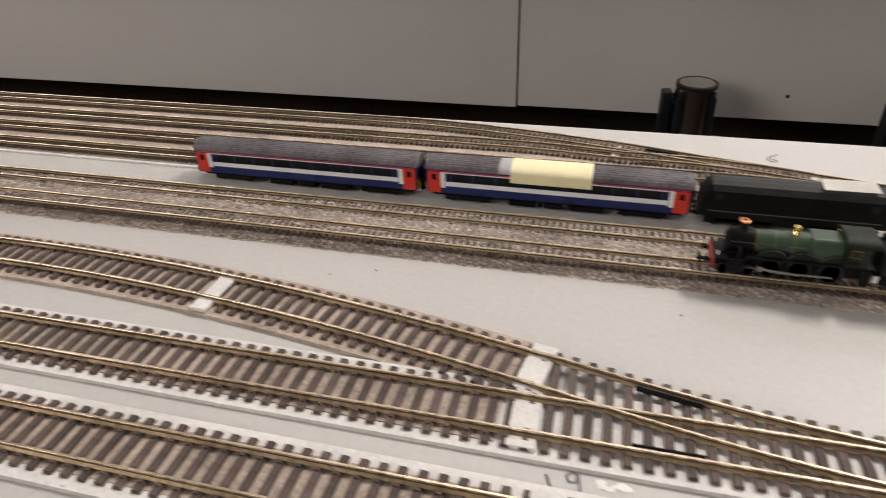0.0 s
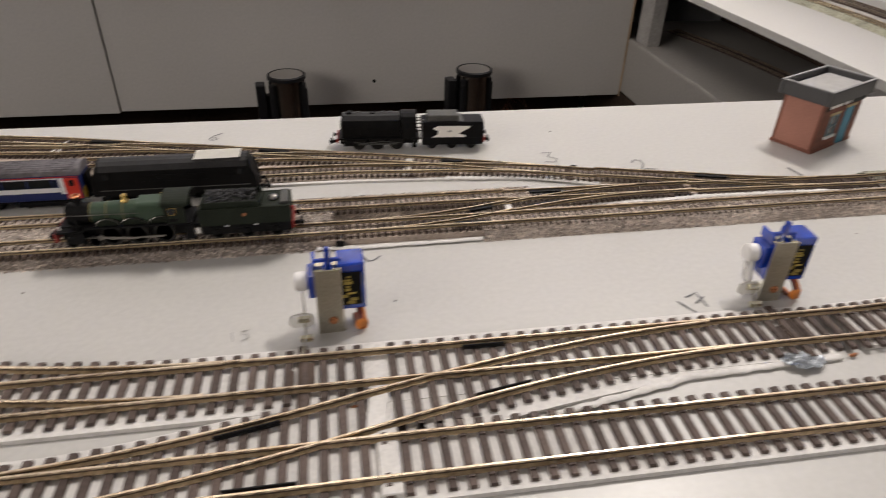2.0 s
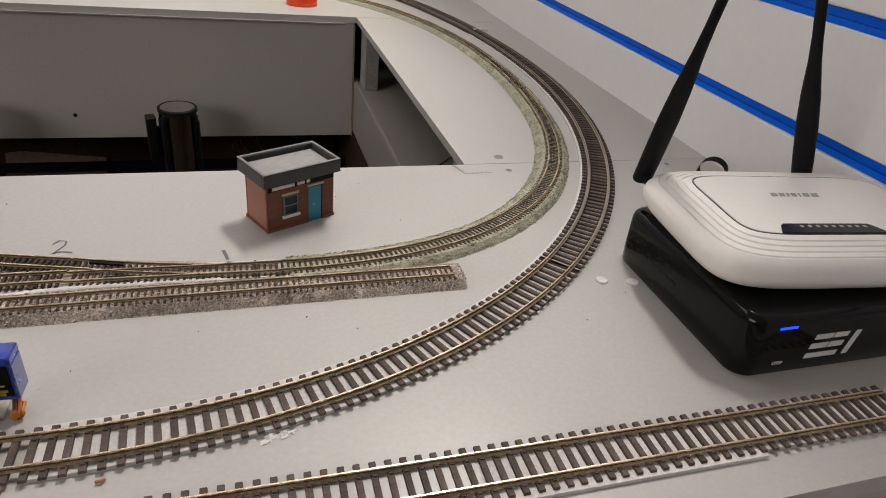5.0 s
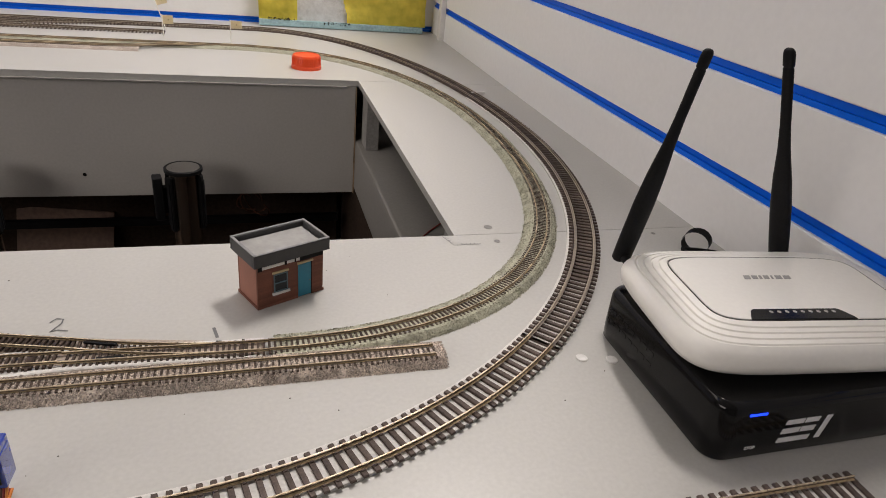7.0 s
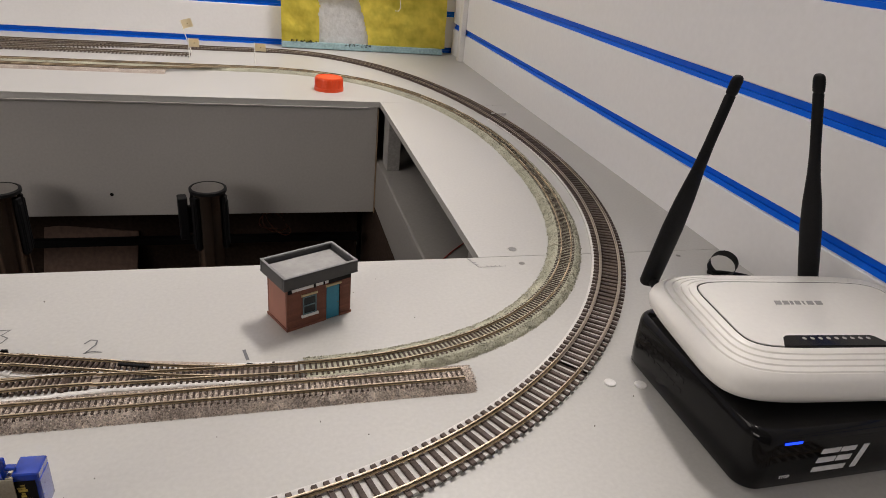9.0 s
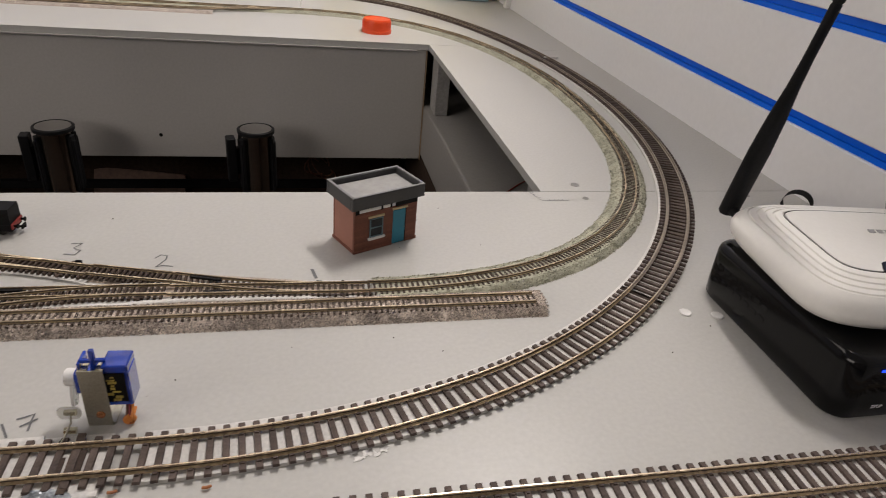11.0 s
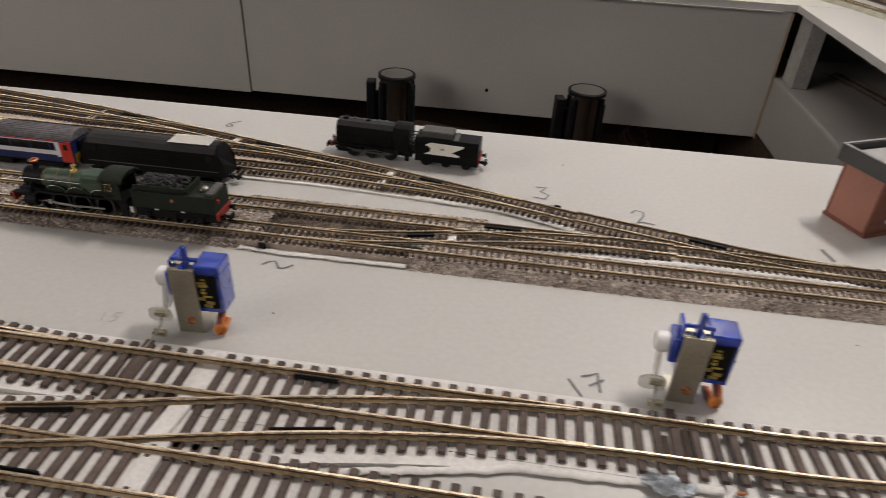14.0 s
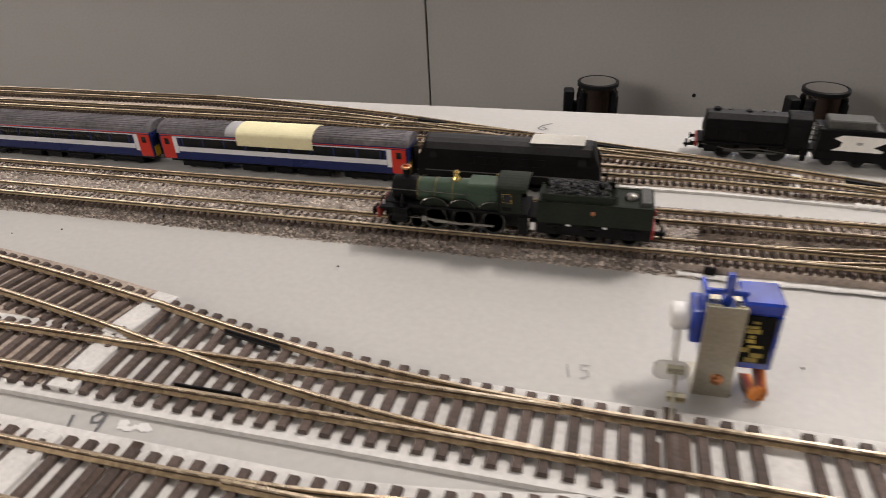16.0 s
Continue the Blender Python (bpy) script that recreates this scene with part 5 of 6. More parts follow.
    part("roof_gutter", box(-o + 0.0026, W + o - 0.0026, -o + 0.0026, D + o - 0.0026, H, H + 0.0040), "coping", t)
    part("roof", box(-o + 0.0048, W + o - 0.0048, -o + 0.0048, D + o - 0.0048, H + 0.0038, H + 0.0050, 0.0003), "flat_roof", t, "flat pale grey roof with stains")


hut()


# ---- servos beside the larger turnouts ----
def servo(m, label):
    t = empty("servo_motor", m, label, "servo motor", "point servos")
    bracket = part("bracket", box(-0.0060, 0.0050, -0.0008, 0.0, 0.0, 0.0328, 0.0002), "steel", t, "dull steel angle bracket")
    part("bracket_foot", box(-0.0060, 0.0060, 0.0001, 0.0140, 0.0, 0.0008, 0.0002), "steel", bracket)
    bm = box(-0.0060, -0.0018, 0.0001, 0.0060, 0.0322, 0.0330, 0.0002)
    box(0.0016, 0.0050, 0.0001, 0.0060, 0.0322, 0.0330, 0.0002, bm=bm)
    part("bracket_top", bm, "nut", bracket, "bright slotted bracket top")
    part("bracket_screw", lathe([(0.0020, 0), (0.0019, 0.0006), (0.0010, 0.0011), (0, 0.0012)], 16, Matrix.Translation((0.0005, -0.0008, 0.0070)) @ pose(0, 0, 0, 90, 0, 0)), "copper", bracket, "coppery screw head", smooth=40)
    case = part("case", box(-0.0050, 0.0150, 0.0010, 0.0130, 0.0105, 0.0300, 0.0006), "servo_blue", t, "clear blue plastic case")
    part("case_top", box(0.0036, 0.0150, 0.0010, 0.0130, 0.0300, 0.0340, 0.0006), "servo_blue", case)
    part("gear_cover", box(-0.0090, -0.0052, 0.0018, 0.0122, 0.0175, 0.0290, 0.0010, seg=2), "servo_blue", case, smooth=40)
    fin = box(-0.0013, 0.0011, 0.0030, 0.0055, 0.0300, 0.0412, 0.0005)
    box(-0.0062, 0.0052, 0.0034, 0.0050, 0.0340, 0.0358, 0.0004, bm=fin)
    part("mounting_fin", fin, "servo_blue", case, "blue cross-shaped mounting fin")
    part("flange", box(-0.0066, -0.0052, 0.0020, 0.0120, 0.0300, 0.0350, 0.0004), "servo_blue", case)
    part("label", box(0.0046, 0.0132, 0.0004, 0.0010, 0.0135, 0.0300), "loco_black", case, "dark label with gold print")
    rng = random.Random(5)
    for k in range(9):
        a = 0.0048 + rng.uniform(0, 0.0035)
        z = 0.0140 + 0.0017 * k
        part("label_bar", box(a, a + rng.uniform(0.0015, 0.0040), 0.0002, 0.0005, z, z + rng.uniform(0.0008, 0.0016)), "servo_label", case)
    horn = part("horn_hub", cyl((-0.0142, 0.0069, 0.0235), (-0.0089, 0.0069, 0.0235), 0.0042, seg=20, bevel=0.0006), "nylon", t, "white nylon horn", smooth=40)
    part("horn_arm", moved(prism(rounded(0.0060, 0.0150, 0.0024, 4), -0.0007, 0.0007, "z"), Matrix.Translation((-0.0115, 0.0055, 0.0165)) @ pose(0, 0, 0, 0, 90, 0) @ pose(0, 0, 0, 0, 0, 75)), "clear", horn, "cloudy clear horn arm")
    link = part("link_nut", cyl((-0.0142, -0.0022, 0.0102), (-0.0092, -0.0022, 0.0102), 0.0015, seg=8), "nut", t, "pale brass link nut")
    part("link_rod", tube([(-0.0115, -0.0022, 0.0102), (-0.0115, -0.0045, 0.0060), (-0.0125, -0.0115, 0.0036), (-0.0135, -0.0190, 0.0034)], 0.0005, 6), "steel", link)
    part("link_nut", cyl((-0.0138, -0.0070, 0.0036), (-0.0086, -0.0070, 0.0036), 0.0016, seg=8), "nut", t, "pale brass link nut")
    part("link_block", box(-0.0142, -0.0122, -0.0170, -0.0125, 0.0005, 0.0034, 0.0003), "loco_black", t)
    part("clear_arm", prism(rounded(0.0105, 0.0072, 0.0030, 5, -0.0128, 0.0088), -0.0014, -0.0008, "y"), "clear", t, "cloudy clear plastic crank")
    for k, (mat, dx) in enumerate((("brown_wire", -0.0012), ("red", 0.0), ("orange", 0.0012))):
        part("lead", tube([(0.0120 + dx, 0.0060, 0.0110), (0.0126 + dx, 0.0020, 0.0080), (0.0128 + dx, -0.0010, 0.0055), (0.0128 + dx, -0.0015, 0.0020), (0.0115 + dx, 0.0030, 0.0010), (0.0110 + dx, 0.0100, 0.0009)], 0.0007, 7), mat, t, smooth=60)
    part("lead_coil", lathe([(0.0012, -0.0013), (0.0026, -0.0011), (0.0031, 0), (0.0026, 0.0011), (0.0012, 0.0013)], 16, Matrix.Translation((0.0125, -0.0005, 0.0034)) @ pose(0, 0, 0, 90, 0, 20)), "orange", t, "orange looped lead", smooth=60)
    return t


servo(pose(-0.3075, -0.2590, 0.0, 0, 0, -3), "blue servo on a steel bracket beside handwritten marks")
servo(pose(-0.5130, -0.2545, 0.0, 0, 0, 2), "blue servo on a steel bracket with an orange lead")


# ---- control box and router ----
def ring_loft(rings, mat, name, parent, label="", smooth=45):
    """Skin over closed outlines of equal count, each (outline, z); capped at both ends."""
    bm = bmesh.new()
    rows = [[bm.verts.new((u, v, z)) for u, v in o] for o, z in rings]
    for a, b in zip(rows, rows[1:]):
        n = len(a)
        for k in range(n):
            bm.faces.new((a[k], a[(k + 1) % n], b[(k + 1) % n], b[k]))
    bm.faces.new(rows[0])
    bm.faces.new(rows[-1])
    return part(name, bm, mat, parent, label, smooth)


def text_mesh(name, body, size, m, mat, parent, depth=0.0002):
    cu = bpy.data.curves.new(name, "FONT")
    cu.body, cu.size, cu.extrude, cu.align_x = body, size, depth, "CENTER"
    ob = new(name, cu)
    cu.materials.append(M[mat])
    ob.parent = parent
    ob.matrix_local = m
    return ob


def control_box():
    # origin at the front left corner, x along the front
    t = empty("control_station", pose(0.0640, -0.2980, 0.0), "glossy black digital control station on the grey board", "control station")
    W, D = 0.180, 0.136

    def o(i, r):
        return rounded(W - 2 * i, D - 2 * i, r, 7, W / 2, D / 2)
    ring_loft([(o(0.0020, 0.012), 0.0), (o(0.0004, 0.013), 0.0022), (o(0.0, 0.013), 0.012), (o(0.0, 0.013), 0.0345), (o(0.0006, 0.0125), 0.0376), (o(0.0022, 0.011), 0.0397), (o(0.0050, 0.009), 0.0407), (o(0.0500, 0.004), 0.0411)], "black_gloss", "case", t, "glossy black plastic case")
    face = Matrix.Translation((-0.0640, -0.0001, 0.0)) @ pose(0, 0, 0, 90, 0, 0)

    def on(x, z, lift=0.0):
        return face @ Matrix.Translation((x, z, lift))
    led = box(0.0810, 0.0930, -0.0009, 0.0009, 0, 0.0005, 0.0002)
    part("status_light", moved(led, on(0, 0.0350)), "led", t, "glowing blue status light")
    # the emblem, as plain white bars
    for poly in ([(0.0, 0.0135), (0.0150, 0.0135), (0.0142, 0.0108), (-0.0008, 0.0108)], [(-0.0013, 0.0084), (0.0137, 0.0084), (0.0129, 0.0054), (-0.0021, 0.0054)], [(-0.0022, 0.0028), (0.0128, 0.0028), (0.0120, 0.0), (-0.0030, 0.0)],
                 [(0.0165, 0.0135), (0.0285, 0.0135), (0.0277, 0.0108), (0.0157, 0.0108)], [(0.0152, 0.0084), (0.0272, 0.0084), (0.0264, 0.0054), (0.0144, 0.0054)], [(0.0132, 0.0028), (0.0252, 0.0028), (0.0243, 0.0), (0.0125, 0.0)],
                 [(0.0345, 0.0135), (0.0390, 0.0135), (0.0350, 0.0), (0.0305, 0.0)]):
        part("emblem_bar", moved(prism(poly, 0, 0.0004, "z"), on(0.1105, 0.0105) @ Matrix.Diagonal((0.83, 1.25, 1, 1))), "print_white", t, "white emblem bar")
    text_mesh("button_text", "STOP", 0.0030, on(0.0900, 0.0086, 0.0001), "print_white", t)
    for r in range(2):
        for k in range(7):
            part("vent_slot", box(-0.0003, 0.0004, 0.068 + 0.0080 * k, 0.0735 + 0.0080 * k, 0.0170 + 0.0080 * r, 0.0200 + 0.0080 * r, 0.0001), "black_gloss", t)
    return t


def router():
    place = pose(0.1530, -0.2272, 0.0425, 0, 0, -6.0) @ Matrix.Diagonal((1, 1, 0.90, 1))
    t = empty("wireless_router", place, "cream white wireless router with two black antennas on the black box", "router")
    W, D = 0.192, 0.127

    def sup(i, e=0.36):
        """A soft rounded outline, inset by i, with bowed sides."""
        out = []
        for j in range(128):
            a = 2 * math.pi * j / 128
            c, s = math.cos(a), math.sin(a)
            out.append((math.copysign(abs(c) ** e, c) * (W / 2 - i), math.copysign(abs(s) ** e, s) * (D / 2 - i)))
        return out
    part_rings = [(0.014, 0.0), (0.010, 0.002), (0.004, 0.0060), (0.0008, 0.0110), (0.0, 0.0155), (0.0010, 0.0200), (0.0034, 0.0240), (0.0060, 0.0265)]
    z, i = 0.0265, 0.0060
    for k in range(4):
        part_rings += [(i + 0.0005, z + 0.0001), (i + 0.0007, z - 0.0008), (i + 0.0014, z - 0.0008), (i + 0.0017, z + 0.0006), (i + 0.0040, z + 0.00135)]
        i, z = i + 0.0040, z + 0.00135
    part_rings += [(i + 0.002, z + 0.0003), (i + 0.0022, z - 0.0006), (i + 0.0032, z - 0.0006), (i + 0.0034, z + 0.0006), (i + 0.010, z + 0.0009), (i + 0.028, z + 0.0010)]
    ring_loft([(sup(a, 0.36 if a < 0.0217 else 0.30), b) for a, b in part_rings], "router", "case", t, "cream white case with stepped ridges", smooth=28)
    top = z + 0.0010
    # seam round the top plate
    seam = [(u, v, z + 0.0001) for u, v in sup(i + 0.0027, 0.30)]
    part("plate_seam", tube(seam, 0.00035, 5, closed=True), "black_matt", t)
    # black window with status lamps
    y0 = -D / 2 + i + 0.0027
    bm = prism([(-0.036, y0), (0.036, y0), (0.0345, y0 + 0.0035), (0.031, y0 + 0.0095), (0.0285, y0 + 0.0112), (-0.0285, y0 + 0.0112), (-0.031, y0 + 0.0095), (-0.0345, y0 + 0.0035)], top - 0.0012, top + 0.0004, "z", bevel=0.0003)
    bm = moved(bm, pose(-0.0145, 0, 0))
    win = part("lamp_window", bm, "black_gloss", t, "black window with pale symbols")
    for k in range(9):
        x = -0.0330 + 0.0054 * k
        part("symbol", cyl((x, y0 + 0.0076, top + 0.0003), (x, y0 + 0.0076, top + 0.0006), 0.0013, seg=10), "print_grey", win)
    for a, b in ((-0.0180, -0.0135), (-0.0120, -0.0080), (-0.0068, -0.0048), (-0.0034, 0.0005), (0.0022, 0.0034), (0.0054, 0.0100), (0.0116, 0.0165)):
        part("emblem_bar", moved(prism([(a, 0), (b, 0), (b + 0.0012, 0.0044), (a + 0.0012, 0.0044)], 0.0, 0.0004, "z"), pose(-0.0076, 0.0080, top - 0.0001)), "print_grey", t, "grey emblem bar")
    part("foot_rim", prism(rounded(W - 0.036, D - 0.034, 0.02, 6), -0.0013, 0.0008, "z"), "black_matt", t)
    back = place.inverted()
    for foot, tip in (((0.0790, -0.1490, 0.0530), (0.0840, -0.1760, 0.2090)), ((0.2110, -0.1600, 0.0540), (0.1470, -0.1700, 0.2110))):
        base, d = back @ Vector(foot), back @ Vector(tip)
        x, y = base.x, base.y
        d = d - base
        L = d.length
        q = d.to_track_quat("Z", "Y").to_matrix().to_4x4()
        prof = [(0.0066, 0.0), (0.0078, 0.002), (0.0081, 0.02), (0.0082, 0.054), (0.0070, 0.080), (0.0047, 0.106), (0.0039, 0.125), (0.0038, L - 0.0150), (0.0033, L - 0.0142), (0.0033, L - 0.0134), (0.0041, L - 0.0126), (0.0042, L - 0.0045), (0.0037, L - 0.0018), (0.0025, L - 0.0004), (0.0010, L)]
        an = ring_loft([([(r * math.cos(2 * math.pi * k / 20), 0.72 * r * math.sin(2 * math.pi * k / 20)) for k in range(20)], h) for r, h in prof], "black_matt", "antenna", t, "matt black antenna")
        an.matrix_local = Matrix.Translation(base) @ q
        part("hinge", cyl((x - 0.0052, y - 0.001, base.z + 0.004), (x + 0.0052, y - 0.001, base.z + 0.004), 0.0038, seg=18, bevel=0.0006), "black_matt", t, smooth=40)
        part("hinge_post", cyl((x, y - 0.020, base.z + 0.004), (x, y, base.z + 0.004), 0.0036, seg=16), "black_matt", t, smooth=40)
    return t


control_box()
router()
def cable_strap():
    """A flat strap bent into a standing loop, with its tail lying on the board."""
    t = empty("cable_strap", Matrix(), "black looped cable strap lying behind the router", "cable")
    bm = bmesh.new()
    rows = []
    for a in np.linspace(-3.1, 3.1, 36):
        c = Vector((0.2230 + 0.0085 * math.cos(a), -0.0560 - 0.0090 * math.cos(a), 0.0128 + 0.0115 * math.sin(a)))
        rows.append([bm.verts.new(c + Vector((0.0110 * u, 0.0095 * u, 0))) for u in (-0.5, 0.5)])
    for a, b in zip(rows, rows[1:]):
        bm.faces.new((a[0], a[1], b[1], b[0]))
    bmesh.ops.solidify(bm, geom=bm.faces[:], thickness=0.0042)
    part("loop", bm, "black_matt", t, smooth=50)
    part("tail", tube([(0.214, -0.0500, 0.0022), (0.228, -0.0530, 0.0022), (0.244, -0.0590, 0.0022), (0.257, -0.0700, 0.0022)], 0.0022, 8), "black_matt", t, smooth=50)


cable_strap()


# ---- small things on the boards ----
def disc(x, y, r, mat, label, name="plastic_disc"):
    t = empty(name, pose(x, y, 0), label, "disc", "loose discs")
    part("rim", lathe([(r, 0), (r * 1.02, 0.0006), (r * 0.9, 0.0011), (r * 0.75, 0.0009), (0, 0.0008)], 20), mat, t, smooth=45)
    return t


disc(0.0365, -0.1935, 0.0042, "white", "small white plastic disc lying on the board")
disc(0.0575, -0.1985, 0.0042, "white", "small white plastic disc lying on the board")

cap = empty("bottle_cap", pose(-0.0795, 0.6600, 0.0), "bright orange-red plastic bottle cap on the rear board", "bottle cap")
part("shell", lathe([(0.0258, 0), (0.0258, 0.0050), (0.0248, 0.0054), (0.0243, 0.0200), (0.0228, 0.0228), (0.0205, 0.0232), (0.0200, 0.0222), (0, 0.0218)], 40), "cap_orange", cap, smooth=40)
bm = bmesh.new()
for k in range(48):
    a = 2 * math.pi * k / 48
    b2 = box(0.0242, 0.0250, -0.0006, 0.0006, 0.0058, 0.0198)
    join(bm, moved(b2, pose(0, 0, 0, 0, 0, math.degrees(a))))
part("ribs", bm, "cap_orange", cap)


def flag(x, y, h, w, tall, turn, label):
    t = empty("paper_flag", pose(x, y, 0.004, 0, 0, turn), label, "paper flag", "paper flags")
    part("pole", cyl((0, 0, 0), (0, 0, h), 0.0009, seg=8), "paper", t, "thin pale stick")
    bm = bmesh.new()
    n = 8
    rows = []
    for k in range(n + 1):
        u = w * k / n
        rows.append([bm.verts.new((u, 0.0012 * math.sin(3 * k / n), h - 0.001)), bm.verts.new((u, 0.0012 * math.sin(3 * k / n), h - tall))])
    for a, b in zip(rows, rows[1:]):
        bm.faces.new((a[0], b[0], b[1], a[1]))
    bmesh.ops.solidify(bm, geom=bm.faces[:], thickness=0.0004)
    part("sheet", bm, "flag_paper", t, "cream paper sheet")
    part("mark", box(w * 0.5, w * 0.5 + 0.0022, -0.0012, -0.0008, h - tall * 0.6, h - tall * 0.6 + 0.0022), "lintel", t)
    return t


flag(-0.207, 0.838, 0.041, 0.021, 0.016, -4, "cream paper flag on a stick beside the rear track")
flag(-0.330, 0.862, 0.040, 0.019, 0.017, 2, "cream paper flag on a stick beside the rear track")
tall = flag(-0.334, 0.945, 0.064, 0.021, 0.018, 12, "cream paper flag tilted on a tall stick")
tall.matrix_world = pose(-0.334, 0.945, 0.003, 0, -16, 8)


def tunnel_board():
    t = empty("tunnel_scenery", pose(-0.150, 1.074, 0.0005, -4, 0, -0.5), "olive yellow scenic hill panel with a tunnel opening against the wall", "scenery panel")
    W, H = 0.384, 0.20
    bm = bmesh.new()
    nx, nz = 150, 80
    def inside(u, v):
        j = 0.004 * noise.noise(Vector((u * 60, v * 60, 5)))
        return 0.084 + j < u < 0.198 + j - 0.022 * (v / 0.1) ** 2 and v < 0.112 - 0.10 * max(0.0, abs(u - 0.138) - 0.03) + j
    vs = {}
    for i in range(nx + 1):
        for j in range(nz + 1):
            u, v = W * i / nx, 0.014 + (H - 0.014) * j / nz
            d = noise.noise(Vector((u * 28, v * 28, 0))) * 0.005 + noise.noise(Vector((u * 160, v * 160, 3))) * 0.0005
            vs[i, j] = bm.verts.new((u, -0.010 - d, v))
    for i in range(nx):
        for j in range(nz):
            if not inside(W * (i + 0.5) / nx, 0.014 + (H - 0.014) * (j + 0.5) / nz):
                bm.faces.new((vs[i, j], vs[i + 1, j], vs[i + 1, j + 1], vs[i, j + 1]))
    bmesh.ops.solidify(bm, geom=bm.faces[:], thickness=-0.012)
    part("hillside", bm, "hill", t, "olive and yellow scattered hillside", smooth=60)
    part("base", box(0, W - 0.006, -0.016, 0.012, 0, 0.0138, 0.001), "hill_base", t, "pale blue foam base")
    bm = bmesh.new()
    rows = []
    for i in range(15):
        row = []
        for j in range(17):
            u, v = 0.078 + 0.124 * i / 14, 0.010 + 0.108 * j / 16
            row.append(bm.verts.new((u, -0.0030 + 0.003 * noise.noise(Vector((u * 90, v * 90, 7))), v)))
        rows.append(row)
    for a, b in zip(rows, rows[1:]):
        for j in range(16):
            bm.faces.new((a[j], b[j], b[j + 1], a[j + 1]))
    bmesh.ops.solidify(bm, geom=bm.faces[:], thickness=-0.002)
    part("wrap", bm, "foam", t, "crinkled clear wrap in the tunnel mouth", smooth=20)
    part("hook", tube([(0.270, -0.016, 0.118), (0.270, -0.018, 0.100), (0.266, -0.018, 0.094), (0.258, -0.018, 0.094)], 0.0008, 6), "white", t, "white wire hook")
    for a, b, z in ((0.018, 0.078, 0.016), (0.140, 0.205, 0.012)):
        bm = bmesh.new()
        rng = random.Random(int(a * 1000))
        for _ in range(34):
            b2 = bmesh.new()
            bmesh.ops.create_icosphere(b2, subdivisions=1, radius=rng.uniform(0.0008, 0.0022), matrix=pose(rng.uniform(a, b), -0.016 + rng.uniform(-0.002, 0.002), z + rng.uniform(-0.003, 0.002)))
            join(bm, b2)
        part("scatter", bm, "loco_dark", t, "dark loose scatter")


tunnel_board()


def stanchion(x, y, turn):
    t = empty("barrier_post", pose(x, y, -0.95, 0, 0, turn), "chrome retractable barrier post with black head standing in the pit", "barrier post", "barrier posts")
    top = 0.95 - 0.130
    part("tube", lathe([(0.0225, 0.02), (0.0225, top - 0.010), (0.0262, top - 0.008), (0.0262, top - 0.006), (0, top - 0.006)], 40), "chrome", t, "chrome tube", smooth=40)
    part("base", lathe([(0.16, 0), (0.16, 0.01), (0.05, 0.03), (0.031, 0.04)], 40), "black_matt", t, smooth=30)
    part("lid", lathe([(0.0290, top - 0.006), (0.0290, top - 0.001), (0.0277, top), (0.0255, top + 0.0002), (0.025, top - 0.0012), (0, top - 0.0012)], 40), "black_matt", t, smooth=40)
    part("lid_plate", lathe([(0.0245, top - 0.0014), (0.0245, top - 0.0004), (0, top - 0.0002)], 40), "lid_metal", t, "pale brushed lid plate", smooth=40)
    for a in (25, 150, 208, 335):
        bm = box(0.0218, 0.0285, -0.0060, 0.0060, top - 0.105, top - 0.012, 0.0015)
        box(0.0280, 0.0305, -0.0040, 0.0040, top - 0.100, top - 0.020, 0.001, bm=bm)
        part("belt_slot", moved(bm, pose(0, 0, 0, 0, 0, a)), "black_matt", t, "black belt slot")
    bm = box(-0.0470, -0.0330, -0.010, 0.010, top - 0.085, top - 0.012, 0.0015)
    box(-0.0335, -0.0260, -0.006, 0.006, top - 0.075, top - 0.030, 0.001, bm=bm)
    part("belt_clip", bm, "black_matt", t, "black belt clip")
    return t


stanchion(-0.5760, 0.5170, 8)
stanchion(-0.2830, 0.5190, 12)

plank = empty("hardboard_offcut", pose(-0.525, 0.712, -0.399, -14, 5, -3), "dark brown hardboard offcut leaning in the pit", "board offcut")
part("sheet", box(-0.085, 0.080, 0.0, 0.005, 0.007, 0.105, 0.0005), "brown_board", plank)

# screw holes
def hole(name, x, y, r, m=None, label="painted-over screw hole in the grey board", fill="plug"):
    bm = lathe([(r, 0.00005), (r * 1.15, 0.0004), (r * 1.3, 0.0001)], 16)
    t = empty(name, m or pose(x, y, 0), label, "screw hole", "screw holes")
    part("rim", bm, "panel", t)
    part("bore", cyl((0, 0, 0.00002), (0, 0, 0.00025), r, seg=16), fill, t)


hole("screw_hole", 0.0375, -0.0155, 0.0026)
hole("screw_hole", 0.0385, 0.0140, 0.0040)
hole("screw_hole", 0.2065, -0.0120, 0.0022)
hole("screw_hole", 0, 0, 0.0030, Matrix.Translation((-0.4385, PIT_Y + 0.006, -0.166)) @ pose(0, 0, 0, 90, 0, 0), "dark screw hole in the grey panel", "loco_black")


# handwriting and pencil lines on the boards
def ribbon(points, w, bm, z=0.00025):
    """A flat pencil stroke."""
    pts = [Vector((u, v, 0)) for u, v in points]
    rows = []
    for k, p in enumerate(pts):
        d = (pts[min(k + 1, len(pts) - 1)] - pts[max(k - 1, 0)]).normalized()
        n = Vector((-d.y, d.x, 0)) * w / 2
        rows.append((bm.verts.new((*(p + n).xy, z)), bm.verts.new((*(p - n).xy, z))))
    for a, b in zip(rows, rows[1:]):
        bm.faces.new((a[0], a[1], b[1], b[0]))


